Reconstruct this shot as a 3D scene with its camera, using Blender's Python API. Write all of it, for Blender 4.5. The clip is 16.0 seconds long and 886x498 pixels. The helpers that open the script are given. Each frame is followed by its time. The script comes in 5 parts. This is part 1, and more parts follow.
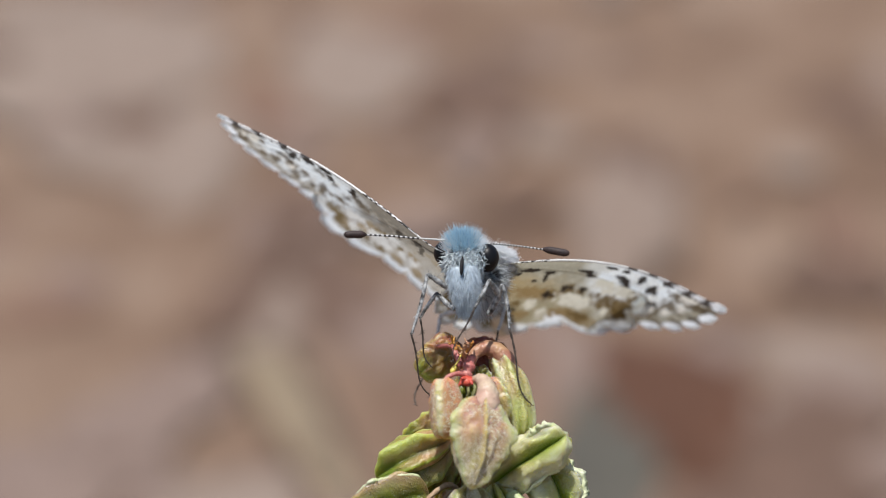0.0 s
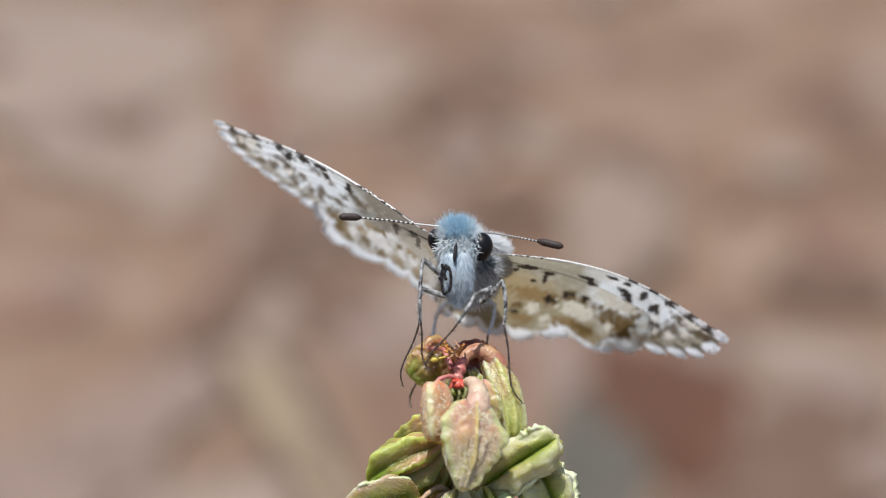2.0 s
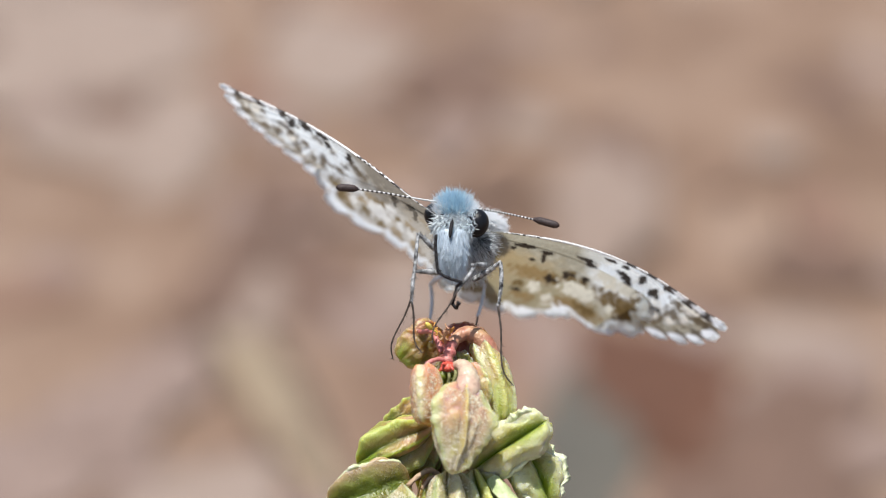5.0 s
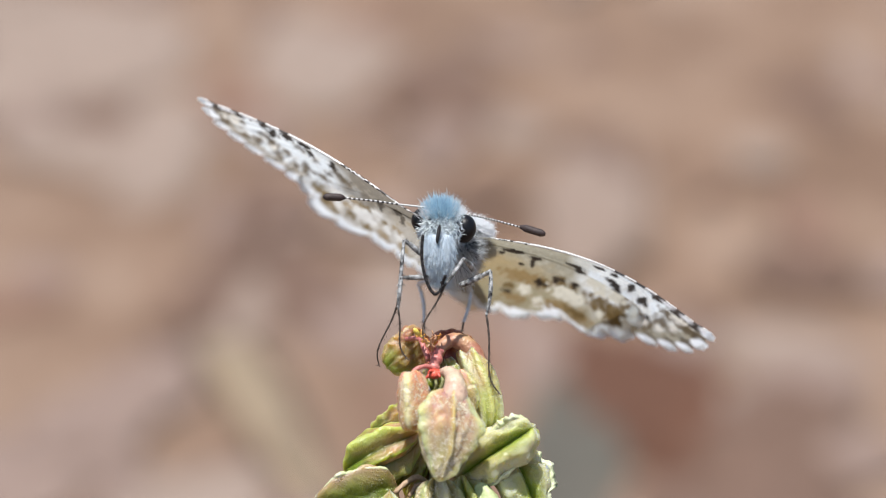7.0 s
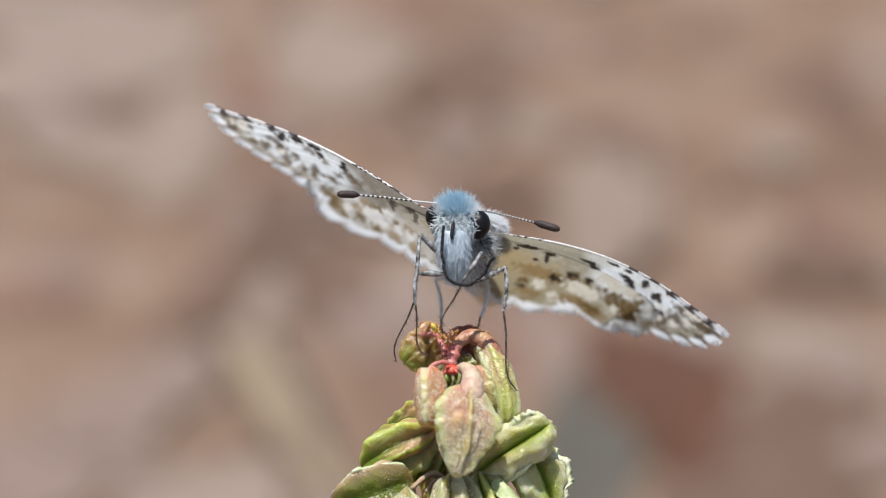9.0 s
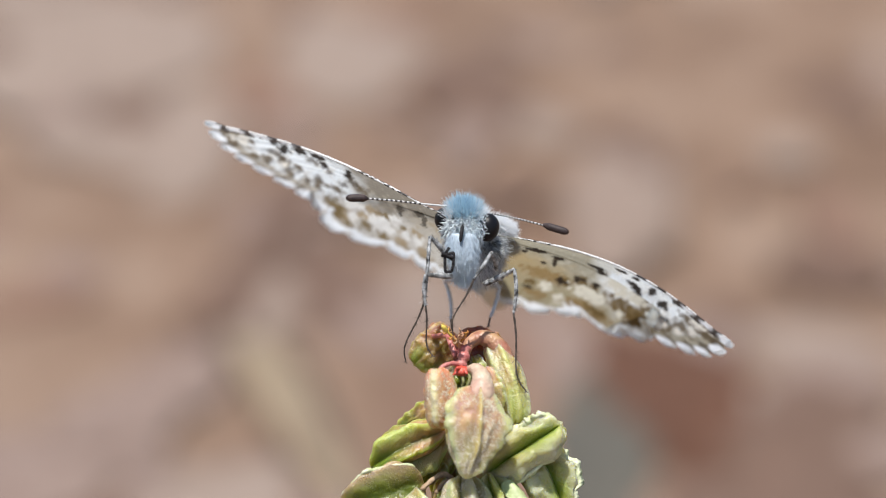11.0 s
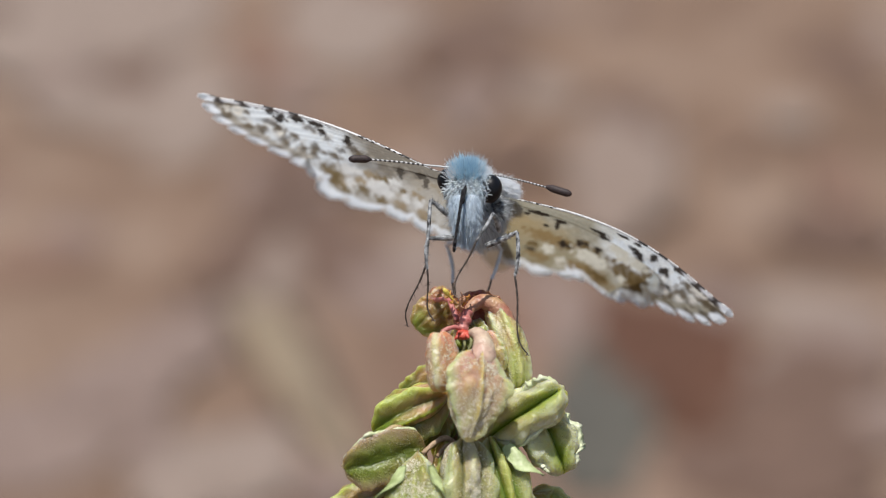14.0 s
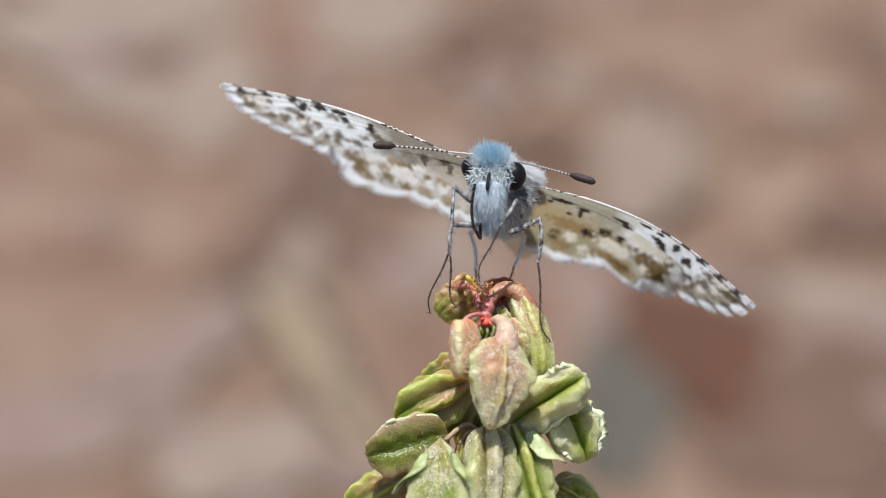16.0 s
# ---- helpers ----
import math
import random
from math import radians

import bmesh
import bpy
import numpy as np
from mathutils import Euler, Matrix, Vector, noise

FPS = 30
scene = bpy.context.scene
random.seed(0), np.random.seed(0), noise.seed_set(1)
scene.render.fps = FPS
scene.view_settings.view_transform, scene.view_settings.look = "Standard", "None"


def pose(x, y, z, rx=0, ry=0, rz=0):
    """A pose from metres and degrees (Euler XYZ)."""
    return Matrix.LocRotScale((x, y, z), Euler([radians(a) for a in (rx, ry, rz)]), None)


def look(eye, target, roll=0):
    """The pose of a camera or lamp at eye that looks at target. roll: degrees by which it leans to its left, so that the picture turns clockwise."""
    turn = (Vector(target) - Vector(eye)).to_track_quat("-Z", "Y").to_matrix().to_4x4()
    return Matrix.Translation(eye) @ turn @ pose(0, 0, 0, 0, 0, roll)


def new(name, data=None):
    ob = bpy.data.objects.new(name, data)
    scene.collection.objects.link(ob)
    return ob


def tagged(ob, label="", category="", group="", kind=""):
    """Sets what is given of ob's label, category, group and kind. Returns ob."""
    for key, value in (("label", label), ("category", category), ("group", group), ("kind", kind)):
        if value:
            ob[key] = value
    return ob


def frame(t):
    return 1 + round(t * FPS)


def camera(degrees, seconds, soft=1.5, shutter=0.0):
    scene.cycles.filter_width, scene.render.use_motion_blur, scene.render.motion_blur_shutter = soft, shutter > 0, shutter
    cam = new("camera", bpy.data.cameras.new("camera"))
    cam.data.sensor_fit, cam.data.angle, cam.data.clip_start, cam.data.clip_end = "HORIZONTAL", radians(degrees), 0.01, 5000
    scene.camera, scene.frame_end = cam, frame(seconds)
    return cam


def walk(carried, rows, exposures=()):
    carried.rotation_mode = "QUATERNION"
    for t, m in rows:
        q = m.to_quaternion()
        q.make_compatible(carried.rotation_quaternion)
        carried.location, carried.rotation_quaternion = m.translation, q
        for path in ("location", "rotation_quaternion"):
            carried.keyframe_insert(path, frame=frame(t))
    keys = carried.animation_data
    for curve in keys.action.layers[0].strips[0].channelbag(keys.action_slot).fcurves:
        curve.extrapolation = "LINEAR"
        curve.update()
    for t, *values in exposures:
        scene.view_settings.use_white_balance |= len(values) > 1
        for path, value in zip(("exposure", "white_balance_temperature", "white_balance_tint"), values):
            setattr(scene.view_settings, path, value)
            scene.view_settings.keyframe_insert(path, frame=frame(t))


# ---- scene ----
# A skipper butterfly on a stalk of winged seed pods, close up, over dry sunlit ground.
MM = 0.001
REACH = 110.65                      # mm from the lens to the red bud at the stalk's top
DOWN = 20.0                         # degrees by which the line to the bud falls
HEIGHT = 0.30                       # of the lens over the ground
EYE = Vector((0.0, 0.0, HEIGHT))
AXES = Euler((radians(-DOWN), 0, 0)).to_matrix().to_4x4()   # x right, y away, z up across the line of sight


def spot(u, v, w=0.0):
    """The place u mm right and v mm above the bud across the line of sight, and w mm further off."""
    k = (REACH + w) / REACH
    return EYE + AXES.to_3x3() @ (Vector((u * k, REACH + w, v * k)) * MM)


def view(yaw, lift):
    return pose(*EYE, 90 - DOWN + lift, 0, yaw)


# ---- camera ----
cam = camera(24.0, 16.0, soft=1.0)
cam.data.dof.use_dof = True
cam.data.dof.focus_distance = (REACH + 0.9) * MM
cam.data.dof.aperture_fstop = 23.0
cam.data.dof.aperture_blades = 0
walk(cam, [
    (0, view(0.730, 3.630)),
    (0.5, view(0.295, 3.537)),
    (1, view(0.559, 3.661)),
    (1.5, view(0.404, 3.661)),
    (2, view(0.466, 3.707)),
    (2.5, view(0.109, 3.444)),
    (3, view(0.186, 3.398)),
    (3.5, view(0.155, 3.274)),
    (3.7, view(0.061, 3.290)),
    (5.8, view(0.218, 3.212)),
    (6, view(-0.047, 3.259)),
    (6.5, view(-0.093, 3.181)),
    (7, view(-0.217, 3.429)),
    (7.5, view(0.047, 3.290)),
    (8, view(0.311, 3.398)),
    (8.5, view(0.280, 3.367)),
    (10.8, view(0.405, 3.210)),
    (11, view(0.575, 3.351)),
    (11.5, view(0.233, 3.212)),
    (12, view(0.637, 2.995)),
    (12.5, view(0.233, 2.964)),
    (13, view(0.590, 2.856)),
    (13.5, view(0.311, 2.608)),
    (14, view(0.621, 2.360)),
    (14.5, view(1.072, 2.251)),
    (15, view(0.932, 2.143)),
    (15.5, view(1.708, 2.112)),
    (16, view(1.289, 2.003)),
], exposures=[(0, 0.10), (0.5, 0.31), (1, 0.27), (1.5, 0.32), (2, 0.25), (3.5, 0.42), (7, 0.50), (8, 0.45), (8.5, 0.28), (11, 0.39), (12.5, 0.47), (13, 0.21), (13.5, 0.32), (14, 0.08), (14.5, 0.25), (15, 0.33), (16, 0.26)])

# ---- light ----
world = bpy.data.worlds.new("sky")
scene.world = world
world.use_nodes = True
SUN_HIGH, SUN_ROUND = 76.0, 203.0   # degrees over the horizon, and clockwise from the way ahead
sky = world.node_tree.nodes.new("ShaderNodeTexSky")
sky.sky_type, sky.sun_disc = "NISHITA", False
sky.sun_elevation, sky.sun_rotation = radians(SUN_HIGH), radians(SUN_ROUND)
world.node_tree.links.new(sky.outputs[0], world.node_tree.nodes["Background"].inputs[0])
world.node_tree.nodes["Background"].inputs[1].default_value = 0.105
sun = new("sun", bpy.data.lights.new("sun", "SUN"))
sun.data.energy, sun.data.angle, sun.data.color = 4.65, radians(0.6), (1.0, 0.97, 0.93)
toward = Vector((math.sin(radians(SUN_ROUND)) * math.cos(radians(SUN_HIGH)),
                 math.cos(radians(SUN_ROUND)) * math.cos(radians(SUN_HIGH)), math.sin(radians(SUN_HIGH))))
sun.matrix_world = look(toward * 5, (0, 0, 0))


# ---- materials ----
def material(name, rough=0.6, spec=0.4):
    m = bpy.data.materials.new(name)
    m.use_nodes = True
    b = m.node_tree.nodes["Principled BSDF"]
    b.inputs["Roughness"].default_value = rough
    b.inputs["Specular IOR Level"].default_value = spec
    return m, m.node_tree, b


def node(tree, kind, **values):
    n = tree.nodes.new(kind)
    for key, value in values.items():
        n.inputs[key.replace("_", " ")].default_value = value
    return n


def ramp(tree, source, *stops):
    r = tree.nodes.new("ShaderNodeValToRGB")
    while len(r.color_ramp.elements) < len(stops):
        r.color_ramp.elements.new(0.5)
    for e, (at, colour) in zip(r.color_ramp.elements, stops):
        e.position, e.color = at, (*colour, 1)
    tree.links.new(source, r.inputs[0])
    return r.outputs[0]


def mix(tree, how, fac, a, b):
    n = tree.nodes.new("ShaderNodeMix")
    n.data_type, n.blend_type = "RGBA", how
    for socket, value in ((n.inputs[0], fac), (n.inputs[6], a), (n.inputs[7], b)):
        if isinstance(value, (int, float)):
            socket.default_value = value
        elif isinstance(value, tuple):
            socket.default_value = (*value, 1)
        else:
            tree.links.new(value, socket)
    return n.outputs[2]


def grain(tree, scale, detail=4.0, kind="ShaderNodeTexNoise"):
    c = tree.nodes.new("ShaderNodeTexCoord")
    n = node(tree, kind, Scale=scale)
    if kind == "ShaderNodeTexNoise":
        n.inputs["Detail"].default_value = detail
    tree.links.new(c.outputs["Object"], n.inputs["Vector"])
    return n.outputs[0]


def bump(tree, b, source, strength, distance):
    n = node(tree, "ShaderNodeBump", Strength=strength, Distance=distance)
    tree.links.new(source, n.inputs["Height"])
    tree.links.new(n.outputs[0], b.inputs["Normal"])


def mottled(name, dark, light, scale, rough=0.6, spec=0.4, relief=0.3, fine=4.0, span=(0.3, 0.7)):
    m, tree, b = material(name, rough, spec)
    n = grain(tree, scale)
    big = ramp(tree, n, (span[0], dark), (span[1], light))
    small = ramp(tree, grain(tree, scale * fine), (0.3, (0.75,) * 3), (0.7, (1.0,) * 3))
    tree.links.new(mix(tree, "MULTIPLY", 1.0, big, small), b.inputs["Base Color"])
    bump(tree, b, grain(tree, scale * fine), relief, 0.4 / scale)
    return m


def wing_material():
    m, tree, b = material("wing_scales", 0.75, 0.15)
    a = tree.nodes.new("ShaderNodeVertexColor")
    a.layer_name = "scales"
    fine = ramp(tree, grain(tree, 9000, 2), (0.3, (0.80,) * 3), (0.7, (1.0,) * 3))
    colour = mix(tree, "MULTIPLY", 1.0, a.outputs[0], fine)
    tree.links.new(colour, b.inputs["Base Color"])
    bump(tree, b, grain(tree, 9000, 2), 0.25, 0.00003)
    thin = tree.nodes.new("ShaderNodeBsdfTranslucent")
    tree.links.new(colour, thin.inputs[0])
    both = node(tree, "ShaderNodeMixShader", Fac=0.70)
    tree.links.new(b.outputs[0], both.inputs[1])
    tree.links.new(thin.outputs[0], both.inputs[2])
    tree.links.new(both.outputs[0], tree.nodes["Material Output"].inputs[0])
    return m


def hair_material(name, root, tip, dark=(0.12, 0.12, 0.13), share=0.0, clear=0.55):
    """Fine hairs and scales, each a little different."""
    m, tree, b = material(name, 0.55, 0.3)
    g = tree.nodes.new("ShaderNodeNewGeometry")
    tint = ramp(tree, g.outputs["Random Per Island"], (0.0, dark if share else root), (max(0.001, share), root), (share + 0.28, tip), (1.0, tip))
    tree.links.new(tint, b.inputs["Base Color"])
    thin = tree.nodes.new("ShaderNodeBsdfTranslucent")
    tree.links.new(tint, thin.inputs[0])
    both = node(tree, "ShaderNodeMixShader", Fac=clear)
    tree.links.new(b.outputs[0], both.inputs[1])
    tree.links.new(thin.outputs[0], both.inputs[2])
    tree.links.new(both.outputs[0], tree.nodes["Material Output"].inputs[0])
    return m


def pod_material(name, low, high, blush, rim, keel, grit=(0.80, 0.73, 0.54), warts=0.85, flush=1.0, groove=(0.17, 0.27, 0.02)):
    """Pod skin: grainy mottled panels, blushed towards the stalk, with smooth pale rims and a yellowish keel."""
    m, tree, b = material(name, 0.31, 0.42)
    a = tree.nodes.new("ShaderNodeVertexColor")
    a.layer_name = "along"
    sep = tree.nodes.new("ShaderNodeSeparateColor")
    tree.links.new(a.outputs[0], sep.inputs[0])
    body = ramp(tree, grain(tree, 800, 4), (0.32, low), (0.68, high))
    mask = node(tree, "ShaderNodeMath")
    mask.operation = "MULTIPLY_ADD"
    tree.links.new(grain(tree, 900, 6), mask.inputs[0])
    mask.inputs[1].default_value = 0.75
    half = node(tree, "ShaderNodeMath")
    half.operation = "MULTIPLY"
    half.inputs[1].default_value = 0.5
    tree.links.new(sep.outputs[0], half.inputs[0])
    tree.links.new(half.outputs[0], mask.inputs[2])
    panel = mix(tree, "MIX", ramp(tree, mask.outputs[0], (flush / 2 - 0.15, (0, 0, 0)), (flush / 2 + 0.25, (0.9,) * 3)), body, blush)
    dots = ramp(tree, grain(tree, 8500, kind="ShaderNodeTexVoronoi"), (0.10, (1, 1, 1)), (0.48, (0, 0, 0)))
    where = ramp(tree, grain(tree, 1100, 4), (0.38, (0, 0, 0)), (0.62, (warts,) * 3))
    speck = mix(tree, "MULTIPLY", 1.0, dots, where)
    grainy = mix(tree, "MIX", speck, panel, grit)
    edged = mix(tree, "MIX", sep.outputs[1], grainy, ramp(tree, grain(tree, 900, 3), (0.3, tuple(c * 0.85 for c in rim)), (0.7, rim)))
    ridged = mix(tree, "MIX", sep.outputs[2], edged, keel)
    # groove colour in the dents: mostly greener skin, darkened for the shade inside
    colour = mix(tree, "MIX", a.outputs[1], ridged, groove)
    tree.links.new(colour, b.inputs["Base Color"])
    bump(tree, b, mix(tree, "ADD", 1.0, speck, grain(tree, 2600, 5)), 1.0, 0.00013)
    b.inputs["Subsurface Weight"].default_value = 1.0
    b.inputs["Subsurface Radius"].default_value = (1.0, 0.9, 0.35)
    b.inputs["Subsurface Scale"].default_value = 0.0012
    return m


def ground_material():
    m, tree, b = material("dry_soil", 0.95, 0.1)
    big = ramp(tree, grain(tree, 24, 2), (0.30, (0.150, 0.095, 0.066)), (0.52, (0.205, 0.136, 0.096)), (0.74, (0.255, 0.182, 0.136)))
    small = ramp(tree, grain(tree, 260, 5), (0.3, (0.7,) * 3), (0.7, (1.08,) * 3))
    tree.links.new(mix(tree, "MULTIPLY", 1.0, big, small), b.inputs["Base Color"])
    bump(tree, b, grain(tree, 260, 5), 0.6, 0.002)
    return m


WING = wing_material()
BLUE_HAIR = hair_material("blue_grey_hair", (0.40, 0.63, 0.80), (0.72, 0.90, 0.98), (0.15, 0.20, 0.24), 0.04)
FRINGE_HAIR = hair_material("fringe_scales", (0.86, 0.91, 0.93), (0.94, 0.97, 0.98))
WHITE_HAIR = hair_material("white_hair", (0.60, 0.70, 0.78), (0.92, 0.97, 0.995), (0.04, 0.04, 0.045), share=0.11, clear=0.6)
BRIGHT_HAIR = hair_material("bright_white_hair", (0.86, 0.90, 0.93), (0.97, 0.98, 0.99), clear=0.7)
FACE_HAIR = hair_material("face_scales", (0.68, 0.75, 0.80), (0.93, 0.97, 0.98), (0.03, 0.03, 0.035), 0.08, 0.6)
COAT_HAIR = hair_material("coat_hair", (0.54, 0.60, 0.65), (0.92, 0.95, 0.97), (0.03, 0.03, 0.035), 0.17)
PALP_HAIR = hair_material("palp_hair", (0.60, 0.69, 0.77), (0.77, 0.85, 0.91), (0.12, 0.14, 0.16), 0.025, 0.5)
COSTA_HAIR = hair_material("costa_hair", (0.55, 0.56, 0.55), (0.93, 0.94, 0.93), (0.03, 0.03, 0.03), 0.38)
PALP = mottled("palp_skin", (0.60, 0.67, 0.73), (0.72, 0.79, 0.84), 1800, 0.7)
SKIN = mottled("grey_skin", (0.72, 0.75, 0.78), (0.86, 0.88, 0.90), 2500)
LEG = mottled("leg_scales", (0.02, 0.019, 0.018), (0.52, 0.53, 0.53), 3600, 0.6, span=(0.36, 0.64))
TARSUS = mottled("brown_tarsus", (0.035, 0.027, 0.022), (0.13, 0.10, 0.08), 5000, 0.5)
HIND_LEG = mottled("pale_leg_scales", (0.55, 0.56, 0.57), (0.74, 0.75, 0.76), 2500, 0.7)
ABDOMEN_SKIN = mottled("cream_abdomen", (0.66, 0.62, 0.50), (0.80, 0.76, 0.66), 1800, 0.7)
CLUB = mottled("club_brown", (0.020, 0.012, 0.011), (0.055, 0.034, 0.030), 5000, 0.6)
RING_WHITE = mottled("antenna_white", (0.48, 0.48, 0.46), (0.75, 0.75, 0.73), 6000)
VEIN_WHITE = mottled("vein_white", (0.74, 0.74, 0.71), (0.90, 0.90, 0.87), 3000, 0.5)
RING_DARK = mottled("antenna_dark", (0.03, 0.028, 0.026), (0.07, 0.06, 0.055), 6000)
PROBOSCIS = mottled("proboscis_brown", (0.010, 0.009, 0.010), (0.024, 0.021, 0.022), 6000, 0.6, 0.2)
EYE_BLACK, eye_tree, eye_node = material("eye_black", 0.38, 0.22)
eye_node.inputs["Base Color"].default_value = (0.006, 0.006, 0.007, 1)
bump(eye_tree, eye_node, grain(eye_tree, 14000, kind="ShaderNodeTexVoronoi"), 0.12, 0.00002)
GREEN_POD = pod_material("green_pod", (0.149, 0.218, 0.005), (0.269, 0.321, 0.046), (0.307, 0.214, 0.103), (0.464, 0.483, 0.260), (0.353, 0.372, 0.111), (0.483, 0.464, 0.279), 0.45, 1.30, (0.111, 0.186, 0.003))
PALE_POD = pod_material("pale_pod", (0.396, 0.340, 0.120), (0.515, 0.451, 0.230), (0.469, 0.225, 0.175), (0.442, 0.460, 0.239), (0.497, 0.368, 0.120), (0.598, 0.543, 0.386), 0.7, 1.16, (0.368, 0.221, 0.092))
CREAM_POD = pod_material("cream_pod", (0.270, 0.279, 0.072), (0.405, 0.387, 0.198), (0.360, 0.243, 0.153), (0.423, 0.450, 0.225), (0.468, 0.441, 0.288), (0.558, 0.522, 0.414), 0.95, 1.34, (0.189, 0.180, 0.036))
ROSY_POD = pod_material("rosy_pod", (0.490, 0.265, 0.095), (0.580, 0.400, 0.210), (0.520, 0.200, 0.140), (0.560, 0.510, 0.320), (0.560, 0.430, 0.260), (0.640, 0.520, 0.350), 0.9, 1.26, (0.480, 0.210, 0.080))
# green skin darkened for the shade on the left and rear pods
SHADED_POD = pod_material("shaded_green_pod", (0.092, 0.151, 0.004), (0.205, 0.254, 0.030), (0.400, 0.225, 0.130), (0.356, 0.400, 0.119), (0.248, 0.302, 0.043), (0.432, 0.367, 0.194), 0.15, 1.04, (0.076, 0.135, 0.001))
# olive skin, darkened too for the shade in the broad pod's hollow
OLIVE_POD = pod_material("olive_pod", (0.114, 0.148, 0.008), (0.205, 0.209, 0.038), (0.228, 0.137, 0.076), (0.319, 0.236, 0.144), (0.198, 0.160, 0.068), (0.319, 0.274, 0.152), 0.5, 1.50, (0.084, 0.125, 0.005))
LIME_POD = pod_material("lime_pod", (0.211, 0.266, 0.017), (0.352, 0.386, 0.111), (0.377, 0.232, 0.129), (0.515, 0.515, 0.326), (0.377, 0.395, 0.137), (0.515, 0.498, 0.309), 0.35, 1.26, (0.189, 0.267, 0.013))
BLUSHED_POD = pod_material("blushed_pod", (0.215, 0.275, 0.030), (0.330, 0.370, 0.100), (0.270, 0.085, 0.060), (0.330, 0.230, 0.120), (0.300, 0.200, 0.080), (0.400, 0.290, 0.180), 0.20, 0.94, (0.159, 0.220, 0.010))
PEACH_POD = pod_material("peach_pod", (0.285, 0.318, 0.067), (0.399, 0.408, 0.142), (0.446, 0.285, 0.176), (0.503, 0.503, 0.285), (0.418, 0.418, 0.162), (0.513, 0.494, 0.304), 0.35, 1.16, (0.237, 0.294, 0.038))
RUST_POD = pod_material("rust_pod", (0.160, 0.040, 0.026), (0.270, 0.100, 0.060), (0.240, 0.055, 0.040), (0.260, 0.105, 0.070), (0.23, 0.085, 0.050), (0.27, 0.13, 0.09), 0.2, groove=(0.130, 0.030, 0.020))
GRAINS = mottled("glassy_grains", (0.72, 0.64, 0.42), (0.92, 0.87, 0.70), 3000, 0.15, 0.8)
CREST = mottled("papery_crest", (0.52, 0.58, 0.28), (0.74, 0.76, 0.56), 1500, 0.45, 0.4)
SEPAL = mottled("sepal_green", (0.33, 0.40, 0.15), (0.50, 0.56, 0.30), 900, 0.45, 0.45, 0.15)
RED = mottled("red_bud", (0.46, 0.035, 0.025), (0.70, 0.13, 0.075), 2500, 0.4, 0.5)
PINK = mottled("pink_stalk", (0.42, 0.09, 0.08), (0.58, 0.24, 0.20), 2600, 0.4, 0.5)
YELLOW = mottled("yellow_anther", (0.62, 0.45, 0.05), (0.80, 0.66, 0.16), 3000, 0.35)
NECK = mottled("rosy_neck", (0.53, 0.30, 0.235), (0.58, 0.47, 0.33), 700, 0.35, 0.4)
ARCH_SKIN = mottled("arching_stalk_skin", (0.38, 0.145, 0.095), (0.50, 0.33, 0.17), 800, 0.4, 0.45)
ORANGE = mottled("orange_anther", (0.40, 0.13, 0.03), (0.66, 0.34, 0.07), 3000, 0.5)
TWIG = mottled("tan_pedicel", (0.30, 0.19, 0.11), (0.44, 0.31, 0.19), 1500, 0.5)
STEM = mottled("stem_green", (0.20, 0.23, 0.08), (0.38, 0.34, 0.17), 900, 0.6)
STONE_PALE = mottled("pale_stone", (0.225, 0.166, 0.130), (0.268, 0.204, 0.164), 120, 0.9)
STONE_TAN = mottled("tan_stone", (0.208, 0.150, 0.116), (0.248, 0.184, 0.146), 120, 0.9)
STONE_GREY = mottled("lilac_stone", (0.192, 0.131, 0.105), (0.232, 0.167, 0.136), 120, 0.9)
STONE_MOSSY = mottled("mossy_stone", (0.066, 0.062, 0.049), (0.105, 0.094, 0.075), 120, 0.9)
CLOD_DARK = mottled("dark_clod", (0.070, 0.030, 0.016), (0.114, 0.051, 0.029), 120, 0.95)
CLOD = mottled("brown_clod", (0.105, 0.060, 0.041), (0.152, 0.095, 0.069), 120, 0.95)
REDDISH = mottled("reddish_crumb", (0.165, 0.094, 0.064), (0.215, 0.130, 0.092), 120, 0.95)
STRAW = mottled("straw", (0.275, 0.205, 0.132), (0.33, 0.25, 0.162), 150, 0.7)
GROUND = ground_material()


# ---- shapes ----
def mesh_of(name, verts, faces, mats, index=None, colours=None, smooth=True):
    me = bpy.data.meshes.new(name)
    me.from_pydata([tuple(v) for v in verts], [], faces)
    for m in mats if isinstance(mats, (list, tuple)) else [mats]:
        me.materials.append(m)
    if index is not None:
        me.polygons.foreach_set("material_index", np.asarray(index, dtype=np.int32))
    me.polygons.foreach_set("use_smooth", [smooth] * len(me.polygons))
    for layer, values in (colours or {}).items():
        a = me.color_attributes.new(layer, "FLOAT_COLOR", "POINT")
        a.data.foreach_set("color", np.asarray(values, dtype=np.float32).ravel())
    me.update()
    return me


def part(name, data, parent, label="", at=None):
    ob = new(name, data)
    ob.parent = parent
    if at is not None:
        ob.matrix_basis = at
    return tagged(ob, label)


def grid_faces(rows, cols, wrap=False):
    out = []
    for i in range(rows - 1):
        for j in range(cols if wrap else cols - 1):
            k = (j + 1) % cols
            out.append((i * cols + j, i * cols + k, (i + 1) * cols + k, (i + 1) * cols + j))
    return out


